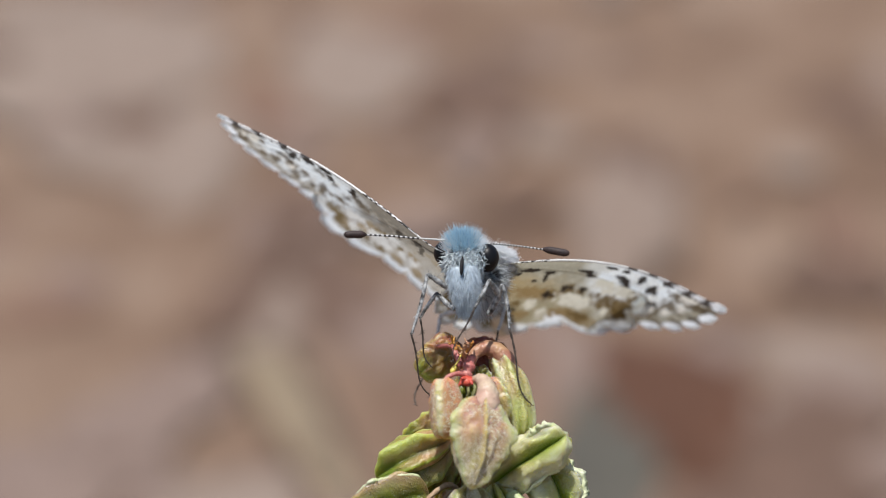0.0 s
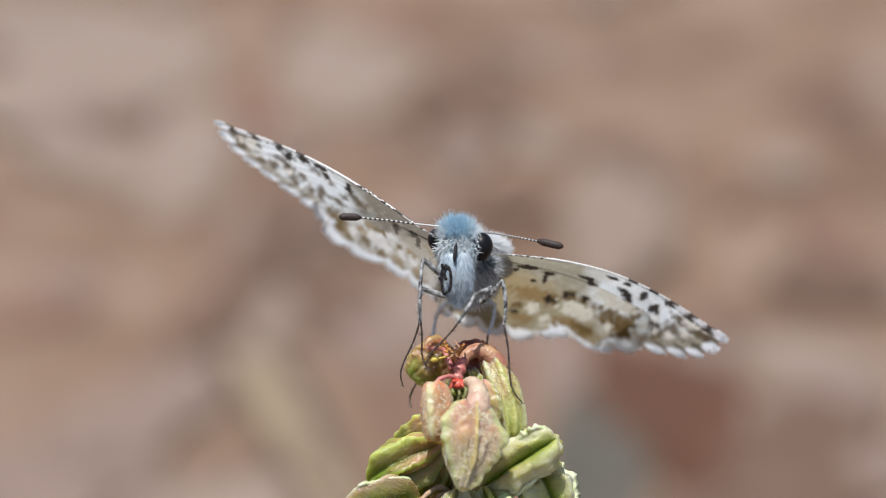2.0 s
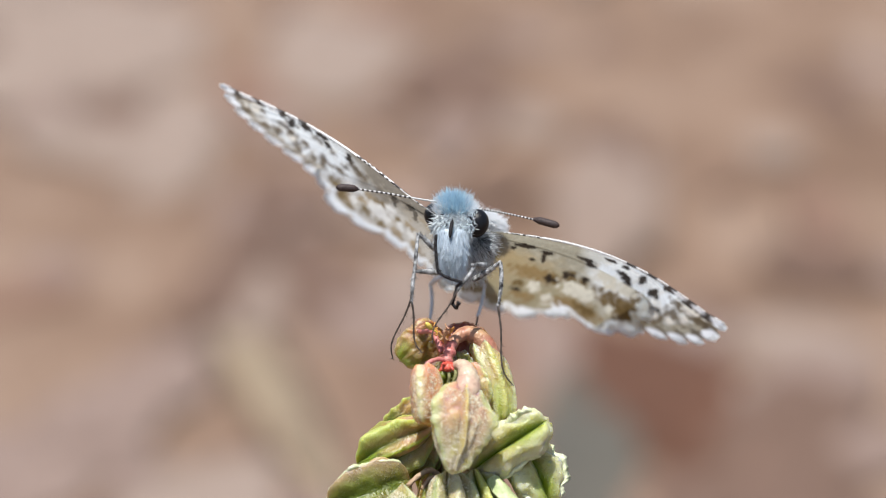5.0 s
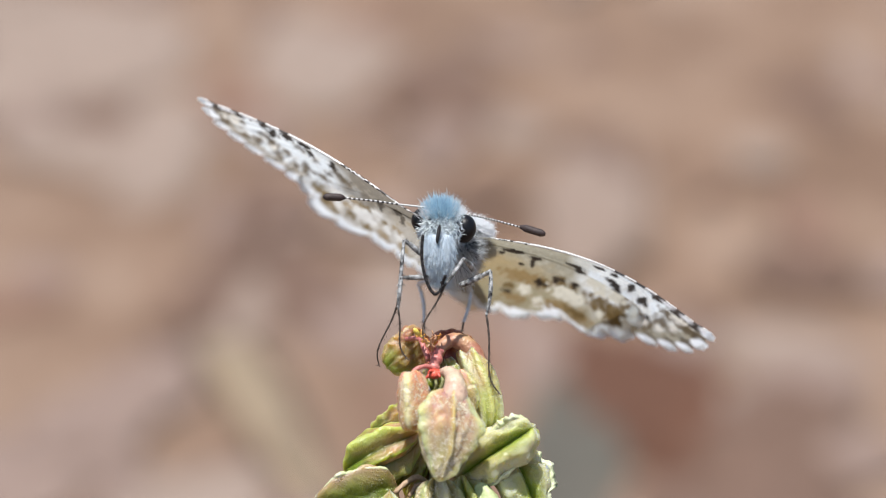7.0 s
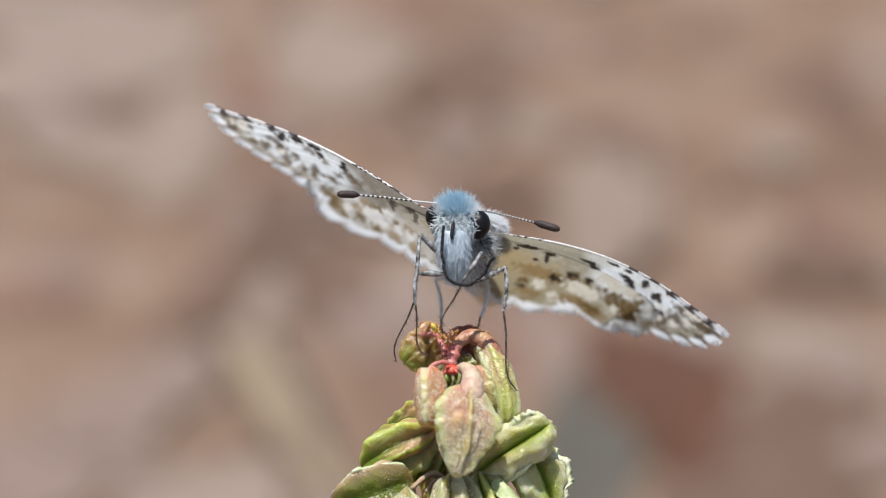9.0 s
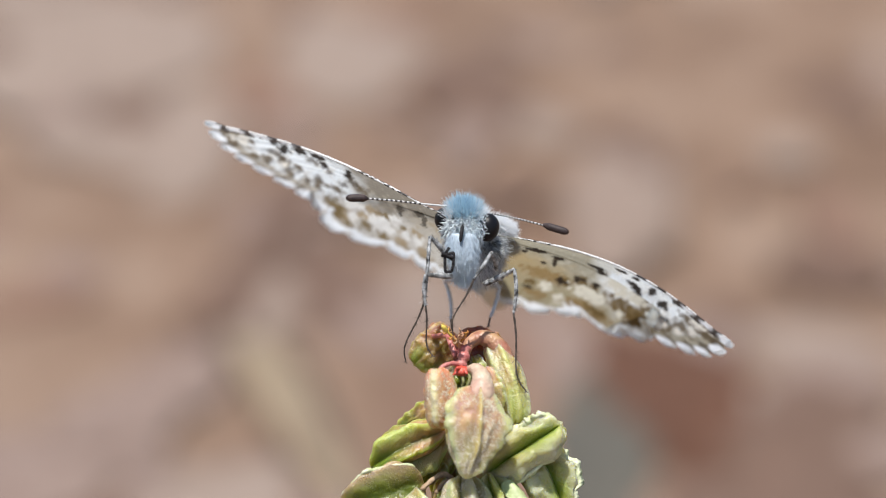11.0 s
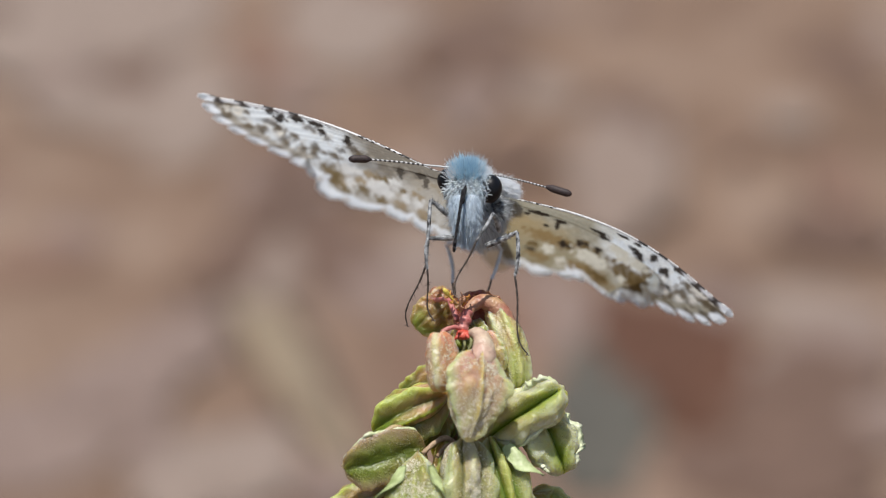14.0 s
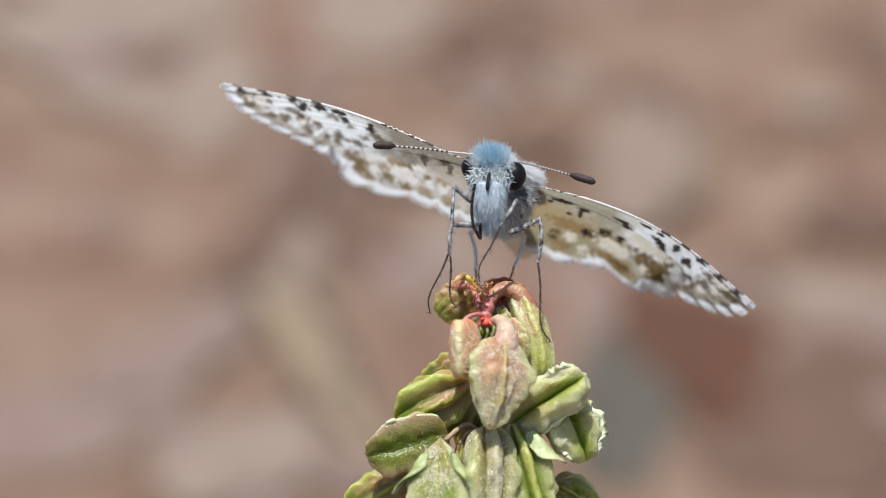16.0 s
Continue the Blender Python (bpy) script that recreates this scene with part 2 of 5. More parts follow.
def tube(points, radii, sides=8):
    """Verts and faces of a closed round rod along points."""
    pts = [Vector(p) for p in points]
    verts, n = [], len(pts)
    side = None
    for i, p in enumerate(pts):
        d = (pts[min(i + 1, n - 1)] - pts[max(i - 1, 0)]).normalized()
        if side is None:
            side = d.orthogonal().normalized()
        side = (side - d * side.dot(d)).normalized()
        other = d.cross(side)
        for k in range(sides):
            a = 2 * math.pi * k / sides
            verts.append(p + (side * math.cos(a) + other * math.sin(a)) * radii[i])
    faces = grid_faces(n, sides, True)
    faces += [tuple(range(sides - 1, -1, -1)), tuple((n - 1) * sides + k for k in range(sides))]
    return verts, faces


def bent(points, steps=6):
    """A smooth line through points."""
    pts = [Vector(p) for p in points]
    pts = [pts[0] * 2 - pts[1]] + pts + [pts[-1] * 2 - pts[-2]]
    out = []
    for i in range(1, len(pts) - 2):
        a, b, c, d = pts[i - 1:i + 3]
        for k in range(steps):
            t = k / steps
            out.append(0.5 * (2 * b + (c - a) * t + (2 * a - 5 * b + 4 * c - d) * t * t + (3 * b - a - 3 * c + d) * t ** 3))
    return out + [pts[-2]]


def ball(centre, size, turn=None, rows=18, cols=24, rough=0.0):
    """Verts and faces of an egg with half-sizes size."""
    turn = turn or Matrix.Identity(3)
    verts = []
    for i in range(rows):
        a = math.pi * i / (rows - 1)
        for j in range(cols):
            b = 2 * math.pi * j / cols
            d = Vector((math.sin(a) * math.cos(b), math.sin(a) * math.sin(b), math.cos(a)))
            k = 1 + rough * noise.noise(d * 2.3 + Vector(centre) * 900)
            verts.append(Vector(centre) + turn @ Vector((d.x * size[0] * k, d.y * size[1] * k, d.z * size[2] * k)))
    return verts, grid_faces(rows, cols, True)


def join(*pieces):
    verts, faces = [], []
    for v, f in pieces:
        n = len(verts)
        verts += list(v)
        faces += [tuple(i + n for i in q) for q in f]
    return verts, faces


def strands(rng, roots, dirs, length, radius, droop=0.25, spread=0.35):
    """Tapered curved hairs: three-sided, each an island of its own."""
    verts, faces = [], []
    for p, d in zip(roots, dirs):
        d = (Vector(d) + Vector(rng.normal(0, spread, 3))).normalized()
        ln = length * rng.uniform(0.55, 1.25)
        bend = Vector(rng.normal(0, droop, 3))
        side = d.orthogonal().normalized()
        other = d.cross(side)
        n = len(verts)
        for s, r in ((0.0, 0.8), (0.45, 1.0), (1.0, 0.12)):
            c = Vector(p) + (d * s + bend * s * s) * ln
            for k in range(3):
                a = 2.094 * k
                verts.append(c + (side * math.cos(a) + other * math.sin(a)) * radius * r)
        for s in (0, 3):
            for k in range(3):
                j = (k + 1) % 3
                faces.append((n + s + k, n + s + j, n + s + 3 + j, n + s + 3 + k))
    return verts, faces


def over_egg(rng, count, centre, size, keep, turn=None):
    """Roots and outward ways spread over an egg where keep(way) holds."""
    turn = turn or Matrix.Identity(3)
    roots, ways = [], []
    while len(roots) < count:
        d = Vector(rng.normal(0, 1, 3)).normalized()
        if not keep(d):
            continue
        roots.append(Vector(centre) + turn @ Vector((d.x * size[0], d.y * size[1], d.z * size[2])))
        ways.append(turn @ Vector((d.x / size[0], d.y / size[1], d.z / size[2])).normalized())
    return roots, ways


def mm(points):
    return [Vector(p) * MM for p in points]


# ---- ground and what lies on it ----
def lie(x, y):
    """The ground's height: level at the stalk's foot, then a bank that rises and flattens out far off."""
    rise = 0.25 * max(0.0, y - 0.35)
    return rise if rise < 0.9 else 0.9 + 2.2 * (1 - math.exp(-(rise - 0.9) / 2.2))


def make_ground():
    n, size = 130, 60.0
    xs = np.sign(np.linspace(-1, 1, n)) * np.abs(np.linspace(-1, 1, n)) ** 3.5 * size
    verts = []
    for y in xs + 0.7:
        for x in xs:
            near = max(0.0, 1 - math.hypot(x, y - 0.7) / 6)
            h = lie(x, y) + (0.008 * near * noise.noise(Vector((x * 9, y * 9, 0))) if math.hypot(x, y) > 0.3 else 0.0)
            verts.append((x, y, h))
    ob = new("ground", mesh_of("ground", verts, grid_faces(n, n), GROUND))
    tagged(ob, "dry reddish-brown sunlit soil bank, far out of focus", "ground", kind="structure")


def stone(name, x, y, wide, deep, high, mat, label, turn=0):
    v, f = ball((0, 0, 0), (wide / 2, deep / 2, high / 2), rows=14, cols=20)
    off = Vector((x * 7.1, y * 5.3, wide * 9))
    v = [p * (1 + 0.45 * noise.noise(p / wide * 2.2 + off) + 0.25 * noise.noise(p / wide * 5 + off)) for p in v]
    ob = new(name, mesh_of(name, v, f, mat))
    ob.matrix_basis = Matrix.Translation((x, y, lie(x, y) + high * 0.2)) @ pose(0, 0, 0, 14, 0, 0) @ pose(0, 0, 0, 0, 0, turn)
    tagged(ob, label, "stone" if name == "stone" else "earth clod", "stones and clods on the ground")


def straw_blade(points, wide, label):
    """A dry folded grass blade lying over the soil."""
    line = bent([(x, y, z + lie(x, y)) for x, y, z in points], 8)
    verts = []
    n = len(line)
    for i, p in enumerate(line):
        d = (line[min(i + 1, n - 1)] - line[max(i - 1, 0)]).normalized()
        s = d.cross(Vector((0, 0, 1))).normalized()
        w = wide * (0.35 + 0.65 * math.sin(math.pi * min(1, 0.12 + i / n)))
        up = Vector((0, 0, wide * 0.06))
        verts += [p - s * w / 2, p - up, p + s * w / 2, p - up * 0.5 + s * w * 0.02]
    faces = grid_faces(n, 4, True)
    ob = new("straw_blade", mesh_of("straw_blade", verts, faces, STRAW))
    tagged(ob, label, "dry grass", "straw on the ground")


make_ground()
stone("stone", -0.050, 0.850, 0.062, 0.085, 0.010, STONE_PALE, "pale beige weathered stone lying on dry soil", 10)
stone("stone", -0.120, 0.790, 0.080, 0.060, 0.006, STONE_PALE, "flat tan stone half sunk in dry soil", 20)
stone("stone", -0.074, 0.680, 0.022, 0.085, 0.012, CLOD, "narrow brown stone on dry soil", -12)
stone("stone", -0.108, 0.600, 0.038, 0.040, 0.010, STONE_GREY, "flat lilac-grey stone on dry soil", 35)
stone("stone", -0.090, 0.622, 0.030, 0.050, 0.010, STONE_GREY, "flat lilac-grey stone on dry soil", -20)
stone("stone", 0.058, 0.735, 0.044, 0.100, 0.010, STONE_TAN, "long pale stone half sunk in soil", -6)
stone("stone", 0.041, 0.585, 0.034, 0.075, 0.010, STONE_MOSSY, "dull grey-green stone behind the stalk", 0)
stone("earth_clod", 0.105, 0.600, 0.050, 0.040, 0.012, CLOD, "flat dark clod of dry earth", 20)
stone("earth_clod", 0.064, 0.613, 0.058, 0.088, 0.010, CLOD_DARK, "dark reddish-brown clod of dry earth", 20)
stone("earth_clod", 0.096, 0.586, 0.058, 0.026, 0.008, CLOD, "long brown clod of dry earth", -35)
stone("stone", 0.116, 0.622, 0.040, 0.040, 0.008, STONE_GREY, "flat lilac-grey stone on dry soil", 15)
stone("stone", 0.028, 0.640, 0.030, 0.060, 0.008, STONE_GREY, "flat lilac-grey stone on dry soil", 5)
stone("earth_clod", 0.002, 0.822, 0.050, 0.060, 0.016, CLOD, "brown clod of dry earth", 0)
stone("earth_clod", 0.150, 0.815, 0.030, 0.040, 0.008, CLOD, "brown clod of dry earth", 30)
stone("earth_clod", 0.125, 0.690, 0.034, 0.040, 0.008, CLOD, "flat brown clod of dry earth", 60)
stone("stone", -0.165, 0.865, 0.110, 0.120, 0.006, STONE_PALE, "pale weathered stone on dry soil", 75)
stone("earth_clod", -0.046, 0.676, 0.034, 0.060, 0.008, CLOD, "brown clod of dry earth", 15)
stone("earth_clod", -0.060, 0.735, 0.030, 0.040, 0.010, CLOD, "brown clod of dry earth", 30)
stone("stone", -0.135, 0.572, 0.062, 0.050, 0.006, STONE_GREY, "flat lilac-grey stone on dry soil", 25)
stone("stone", -0.072, 0.560, 0.046, 0.044, 0.006, STONE_PALE, "flat tan stone half sunk in dry soil", 50)
stone("earth_clod", 0.088, 0.560, 0.060, 0.040, 0.008, CLOD, "flat dark clod of dry earth", -15)
litter = np.random.default_rng(21)
KINDS = ((STONE_PALE, "small pale pebble on dry soil"), (STONE_GREY, "small lilac-grey pebble on dry soil"), (CLOD, "crumb of brown dry earth"),
         (REDDISH, "crumb of reddish dry earth"), (STONE_GREY, "lilac-grey pebble on dry soil"))
for k in range(115):
    x, y = litter.uniform(-0.22, 0.22), litter.uniform(0.50, 0.95)
    mat, words = KINDS[k % 5]
    size = litter.uniform(0.010, 0.030)
    stone("earth_clod" if k % 5 in (2, 3) else "stone", x, y, size, size * litter.uniform(0.8, 2.2), size * 0.3, mat, words, litter.uniform(0, 180))
straw_blade([(-0.080, 0.665, 0.0025), (-0.062, 0.630, 0.003), (-0.046, 0.592, 0.003), (-0.026, 0.550, 0.0025)], 0.023, "dry straw-coloured grass blade lying on soil")


# ---- the stalk with its winged seed pods ----
stalk = new("seed_stalk")
stalk.matrix_basis = Matrix.Translation(spot(0, -6, 3))
tagged(stalk, "upright stalk crowded with winged green and rosy seed pods", "plant")
INTO_STALK = stalk.matrix_basis.inverted()


def on_stalk(u, v, w=0.0):
    """A place in the stalk's own space."""
    return INTO_STALK @ spot(u, v, w)


def pod_shape(seed, long, wide, deep, face=-90.0, hollow=0.09, rim=0.12, keel=0.05, frill=0.6, curl=0.0, waist=0.9, point=0.5, fold=0.20, full=0.56, plump=0.92, dent_at=0.20, lip=0.15, groove=0.25, ridge=0.085, dent_wide=None):
    """A function of the angle and of the share of its length that gives the skin of a three-sided winged fruit: each side is a grainy panel
    with a thin keel, and the sides meet in smooth pale rims. It hangs from the origin down -z."""
    dice = np.random.default_rng(seed)
    off = Vector(dice.uniform(0, 50, 3))
    phase = dice.uniform(0, 6)
    third = 2 * math.pi / 3

    def skin(a, s, swell=1.0):
        prof = (1 - min(1.0, abs(2 * s ** waist - 1)) ** 2.3) ** full * (1 - 0.75 * point * max(0.0, (s - 0.4) / 0.6) ** 1.5)
        g = a - radians(face) - 0.16 * math.sin(2.2 * s + phase)
        g = abs((g + third / 2) % third - third / 2)
        d = Vector((math.cos(a), math.sin(a), s * 2.2))
        corner = math.exp(-((third / 2 - g) / lip) ** 2)
        mid = math.exp(-(g / ridge) ** 2) if keel > 0 else 0.0
        dent = math.exp(-((g - dent_at) / (dent_wide or 0.10 + 0.3 * dent_at)) ** 2)
        wave = 1 + frill * noise.noise(Vector((s * 5, a * 0.6, 0)) + off) + 0.5 * frill * noise.noise(Vector((s * 14, a * 0.6, 3)) + off)
        r = (1 - plump) * 0.5 / math.cos(g) + plump * 0.80
        r += rim * corner * wave + keel * mid - hollow * dent
        r *= prof * swell
        r *= 1 + fold * noise.noise(d * 1.4 + off) + 0.5 * fold * noise.noise(d * 3.3 + off) + 0.25 * fold * noise.noise(d * 6 + off) + 0.10 * fold * noise.noise(d * 13 + off)
        r *= 1 + 0.075 * noise.noise(Vector((math.cos(a) * 2.5, math.sin(a) * 2.5, s * 7)) + off) + 0.035 * noise.noise(Vector((math.cos(a) * 5, math.sin(a) * 5, s * 16)) - off)
        z = -long * s + 0.08 * long * prof * noise.noise(d * 1.8 + off) - 0.05 * long * corner * wave * prof
        p = Vector((math.cos(a) * r * wide / 2 + curl * long * math.sin(math.pi * s * 0.9), math.sin(a) * r * deep / 2, z)) * MM
        # share of the groove colour, which carries the dent's shade
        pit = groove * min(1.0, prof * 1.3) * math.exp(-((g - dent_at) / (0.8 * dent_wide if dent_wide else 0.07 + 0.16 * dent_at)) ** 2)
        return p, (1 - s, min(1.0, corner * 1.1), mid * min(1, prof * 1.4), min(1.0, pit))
    return skin


def pod_mesh(skin, mat):
    rows, cols = 46, 102
    pts = [skin(2 * math.pi * j / cols, i / (rows - 1)) for i in range(rows) for j in range(cols)]
    return mesh_of("seed_pod", [p for p, _ in pts], grid_faces(rows, cols, True), mat, colours={"along": [c for _, c in pts]})


def grain_mesh(skin, seed, count):
    """Glassy warts in patches over a pod's skin."""
    dice = np.random.default_rng(seed + 500)
    off = Vector(dice.uniform(0, 50, 3))
    verts, faces = [], []
    while len(verts) < count * 6:
        a, s = dice.uniform(-math.pi, 0.0), dice.uniform(0.12, 0.95)
        p, c = skin(a, s)
        if 0.5 + noise.noise(p * 900 + off) < dice.uniform(0.1, 0.75) or c[1] > dice.uniform(0.3, 0.9):
            continue
        n, r = len(verts), dice.choice((0.024, 0.030, 0.036, 0.050)) * MM
        verts += [p + Vector(d) * r for d in ((1, 0, 0), (0, 1, 0), (-1, 0, 0), (0, -1, 0), (0, 0, 1), (0, 0, -1))]
        faces += [(n + k, n + (k + 1) % 4, n + 4) for k in range(4)] + [(n + (k + 1) % 4, n + k, n + 5) for k in range(4)]
    return mesh_of("grainy_crust", verts, faces, GRAINS)


def crest_mesh(skin, seed, middle, s0, s1, high):
    """A thin frayed wing along one of the pod's corners: two skins joined all round."""
    dice = np.random.default_rng(seed + 900)
    off = Vector(dice.uniform(0, 50, 3))
    steps, verts = 44, []
    for i in range(steps):
        k = i / (steps - 1)
        p, _ = skin(radians(middle), s0 + (s1 - s0) * k)
        out = Vector((p.x, p.y, -0.15 * MM * k)).normalized()
        side = Vector((-out.y, out.x, 0)).normalized()
        tall = high * math.sin(math.pi * (0.04 + 0.92 * k)) ** 0.6 * (1 + 0.7 * noise.noise(Vector((k * 7, 0, 0)) + off) + 0.6 * noise.noise(Vector((k * 19, 0, 0)) + off))
        sway = side * 0.16 * noise.noise(Vector((k * 6, 5, 0)) + off)
        verts += [p - (out * 0.12 - side * 0.10) * MM, p + (out * tall + sway) * MM, p - (out * 0.12 + side * 0.10) * MM]
    return mesh_of("crest", verts, grid_faces(steps, 3, True) + [(2, 1, 0), tuple((steps - 1) * 3 + k for k in range(3))], CREST)


def sepal_mesh(skin, middle, half, reach, flare, start=0.015):
    """A smooth pointed flap that clasps the pod's top: two skins joined at the edge."""
    rows, cols = 16, 13
    verts = []
    for layer in (0.0, 0.045):
        for i in range(rows):
            s = i / (rows - 1)
            wide = half * math.sin(math.pi * (0.16 + 0.84 * s)) ** 0.6
            for j in range(cols):
                k = 2 * j / (cols - 1) - 1
                p, _ = skin(radians(middle + k * wide), start + reach * s, 1.0)
                out = Vector((p.x, p.y, 0)).normalized()
                lift = 0.07 + flare * s ** 2 + 0.10 * abs(k) * s + 0.03 * math.sin(5 * s + 3 * k)
                verts.append(p + out * (lift - layer) * MM)
    n = rows * cols
    faces = grid_faces(rows, cols)
    faces += [tuple(v + n for v in reversed(f)) for f in grid_faces(rows, cols)]
    ring = [j for j in range(cols)] + [i * cols + cols - 1 for i in range(1, rows)] + [(rows - 1) * cols + j for j in range(cols - 2, -1, -1)] + [i * cols for i in range(rows - 2, 0, -1)]
    faces += [(ring[k], ring[(k + 1) % len(ring)], ring[(k + 1) % len(ring)] + n, ring[k] + n) for k in range(len(ring))]
    return mesh_of("sepal", verts, faces, SEPAL)


def seed_pod(seed, top, tip, w_top, w_tip, wide, deep, mat, label="", sepals=(), grains=0, crests=(), **shape):
    """A pod whose stalk end is at top and whose free end is at tip (mm across the sight line)."""
    a, b = on_stalk(*top, w_top), on_stalk(*tip, w_tip)
    skin = pod_shape(seed, (b - a).length / MM, wide, deep, **shape)
    up = (a - b).normalized()
    away = INTO_STALK.to_3x3() @ AXES.to_3x3() @ Vector((0, 1, 0))
    side = away.cross(up).normalized()
    m = Matrix((side, up.cross(side), up)).transposed().to_4x4()
    pod = part("seed_pod", pod_mesh(skin, mat), stalk, label, Matrix.Translation(a) @ m)
    for flap in sepals:
        part("sepal", sepal_mesh(skin, *flap), pod, "smooth green sepal")
    if grains:
        part("grainy_crust", grain_mesh(skin, seed, grains), pod, "crust of pale glassy grains")
    for edge in crests:
        part("crest", crest_mesh(skin, seed, *edge), pod, "thin frayed pale wing")


def px(x, y):
    """Steps of 0.03 mm across the sight line, counted from a corner of the plan in which the bud is at 867, 570."""
    return ((x - 867) * 0.03, (570 - y) * 0.03)


seed_pod(1, px(896, 596), px(873, 760), -1.4, -2.7, 3.85, 3.1, PALE_POD, "pale rosy shield-shaped pod with a thin keel and grainy skin", waist=0.90, point=0.66, full=0.60, hollow=0.08, fold=0.22, plump=0.75, face=-80, keel=0.20, groove=0.25, ridge=0.085, rim=0.14, lip=0.18, frill=0.9, grains=1900)
seed_pod(2, px(824, 566), px(827, 670), -1.2, -2.0, 2.15, 2.0, ROSY_POD, "small rosy orange pod with a grainy panel between pale rims", face=-56, hollow=0.14, dent_at=0.0, dent_wide=0.36, groove=0.35, keel=0, rim=0.16, lip=0.30, point=0.0, full=0.30, fold=0.10, grains=450)
seed_pod(3, px(920, 524), px(956, 666), 1.5, 0.2, 2.0, 2.1, PEACH_POD, "long yellow-green pod blushed at its top", face=-62, hollow=0.03, frill=0.2, dent_at=0.44, dent_wide=0.14, lip=0.30, rim=0.05, curl=0.09, waist=0.88, full=0.26, fold=0.10, point=0.0, keel=0.03, ridge=0.2, groove=0.10)
seed_pod(4, px(848, 498), px(782, 560), 3.8, 3.4, 2.7, 2.6, BLUSHED_POD, "round lime pod blushed red-brown at its top", point=0, full=0.36, hollow=0.05, groove=0.1, keel=0.03, fold=0.14)
seed_pod(5, px(858, 512), px(936, 530), 3.2, 3.6, 2.0, 2.2, RUST_POD, "rust-red folded pod", point=0, full=0.4)
seed_pod(6, px(838, 672), px(706, 742), 1.6, 1.2, 3.3, 3.2, SHADED_POD, "green pod with a red-brown edge", face=-70, hollow=0.22, dent_at=0.5, rim=0.18, lip=0.26, point=0.1, groove=0.5)
seed_pod(7, px(850, 625), px(752, 680), 3.4, 4.4, 2.4, 2.6, SHADED_POD)
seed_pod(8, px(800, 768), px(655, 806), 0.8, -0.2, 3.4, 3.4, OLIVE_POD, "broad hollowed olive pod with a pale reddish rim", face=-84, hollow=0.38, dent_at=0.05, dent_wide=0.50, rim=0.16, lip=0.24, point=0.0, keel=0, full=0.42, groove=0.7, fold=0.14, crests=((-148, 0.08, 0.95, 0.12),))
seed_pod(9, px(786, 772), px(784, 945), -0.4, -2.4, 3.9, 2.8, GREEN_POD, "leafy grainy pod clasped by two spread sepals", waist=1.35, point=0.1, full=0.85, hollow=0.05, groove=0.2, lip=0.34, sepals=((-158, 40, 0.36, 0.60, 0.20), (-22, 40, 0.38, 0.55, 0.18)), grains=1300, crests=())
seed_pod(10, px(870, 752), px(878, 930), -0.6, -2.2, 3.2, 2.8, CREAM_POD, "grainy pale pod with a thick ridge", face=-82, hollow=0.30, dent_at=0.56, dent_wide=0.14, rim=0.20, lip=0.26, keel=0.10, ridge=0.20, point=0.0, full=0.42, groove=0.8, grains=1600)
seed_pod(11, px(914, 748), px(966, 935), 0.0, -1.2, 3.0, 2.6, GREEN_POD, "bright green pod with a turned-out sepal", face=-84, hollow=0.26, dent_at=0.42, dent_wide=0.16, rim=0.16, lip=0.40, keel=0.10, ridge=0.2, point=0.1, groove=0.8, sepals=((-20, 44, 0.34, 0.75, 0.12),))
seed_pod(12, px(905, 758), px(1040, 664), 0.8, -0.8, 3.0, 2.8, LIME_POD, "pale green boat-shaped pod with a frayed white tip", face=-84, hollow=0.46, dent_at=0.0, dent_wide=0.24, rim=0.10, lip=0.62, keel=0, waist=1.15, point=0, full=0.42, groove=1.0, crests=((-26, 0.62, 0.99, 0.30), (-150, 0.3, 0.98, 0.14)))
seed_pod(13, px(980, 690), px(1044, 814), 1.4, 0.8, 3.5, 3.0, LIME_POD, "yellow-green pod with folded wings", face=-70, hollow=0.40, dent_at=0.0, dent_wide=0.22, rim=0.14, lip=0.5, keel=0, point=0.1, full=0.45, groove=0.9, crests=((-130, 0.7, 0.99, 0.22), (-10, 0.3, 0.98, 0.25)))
seed_pod(14, px(760, 835), px(612, 905), 3.2, 3.6, 3.4, 3.2, SHADED_POD)
seed_pod(15, px(985, 850), px(1065, 900), 3.2, 4.2, 2.6, 2.6, GREEN_POD)
seed_pod(16, px(895, 745), px(960, 790), 2.2, 1.6, 2.2, 2.2, SHADED_POD)
seed_pod(17, px(850, 660), px(836, 760), 2.6, 2.8, 1.6, 1.8, SHADED_POD)
seed_pod(18, px(845, 752), px(815, 850), 1.4, 0.8, 1.7, 2.0, SHADED_POD, face=-60)
seed_pod(19, px(850, 860), px(720, 960), 1.2, 0.4, 3.4, 3.4, GREEN_POD)
seed_pod(20, px(890, 860), px(1010, 985), 1.5, 1.0, 3.4, 3.4, GREEN_POD)
seed_pod(21, px(870, 880), px(868, 1020), 0.6, -1.2, 3.4, 3.2, PALE_POD)
seed_pod(22, px(908, 562), px(932, 640), -0.4, -0.6, 1.5, 1.7, PALE_POD, "small pink pod tucked behind the shield-shaped one", point=0.1)
seed_pod(23, px(868, 552), px(856, 640), 1.2, 0.6, 1.9, 1.6, OLIVE_POD, point=0.2)
# two made-up dark pods that close gaps where only shade lies
seed_pod(25, px(832, 690), px(798, 772), 2.6, 2.2, 2.5, 2.0, SHADED_POD)
seed_pod(27, px(838, 725), px(850, 835), 3.2, 3.2, 2.6, 2.0, SHADED_POD)
seed_pod(26, px(882, 540), px(906, 590), 1.9, 1.4, 1.3, 1.3, LIME_POD, point=0.1)
seed_pod(24, px(872, 500), px(884, 580), 2.4, 1.8, 2.2, 1.6, RUST_POD, point=0.1)


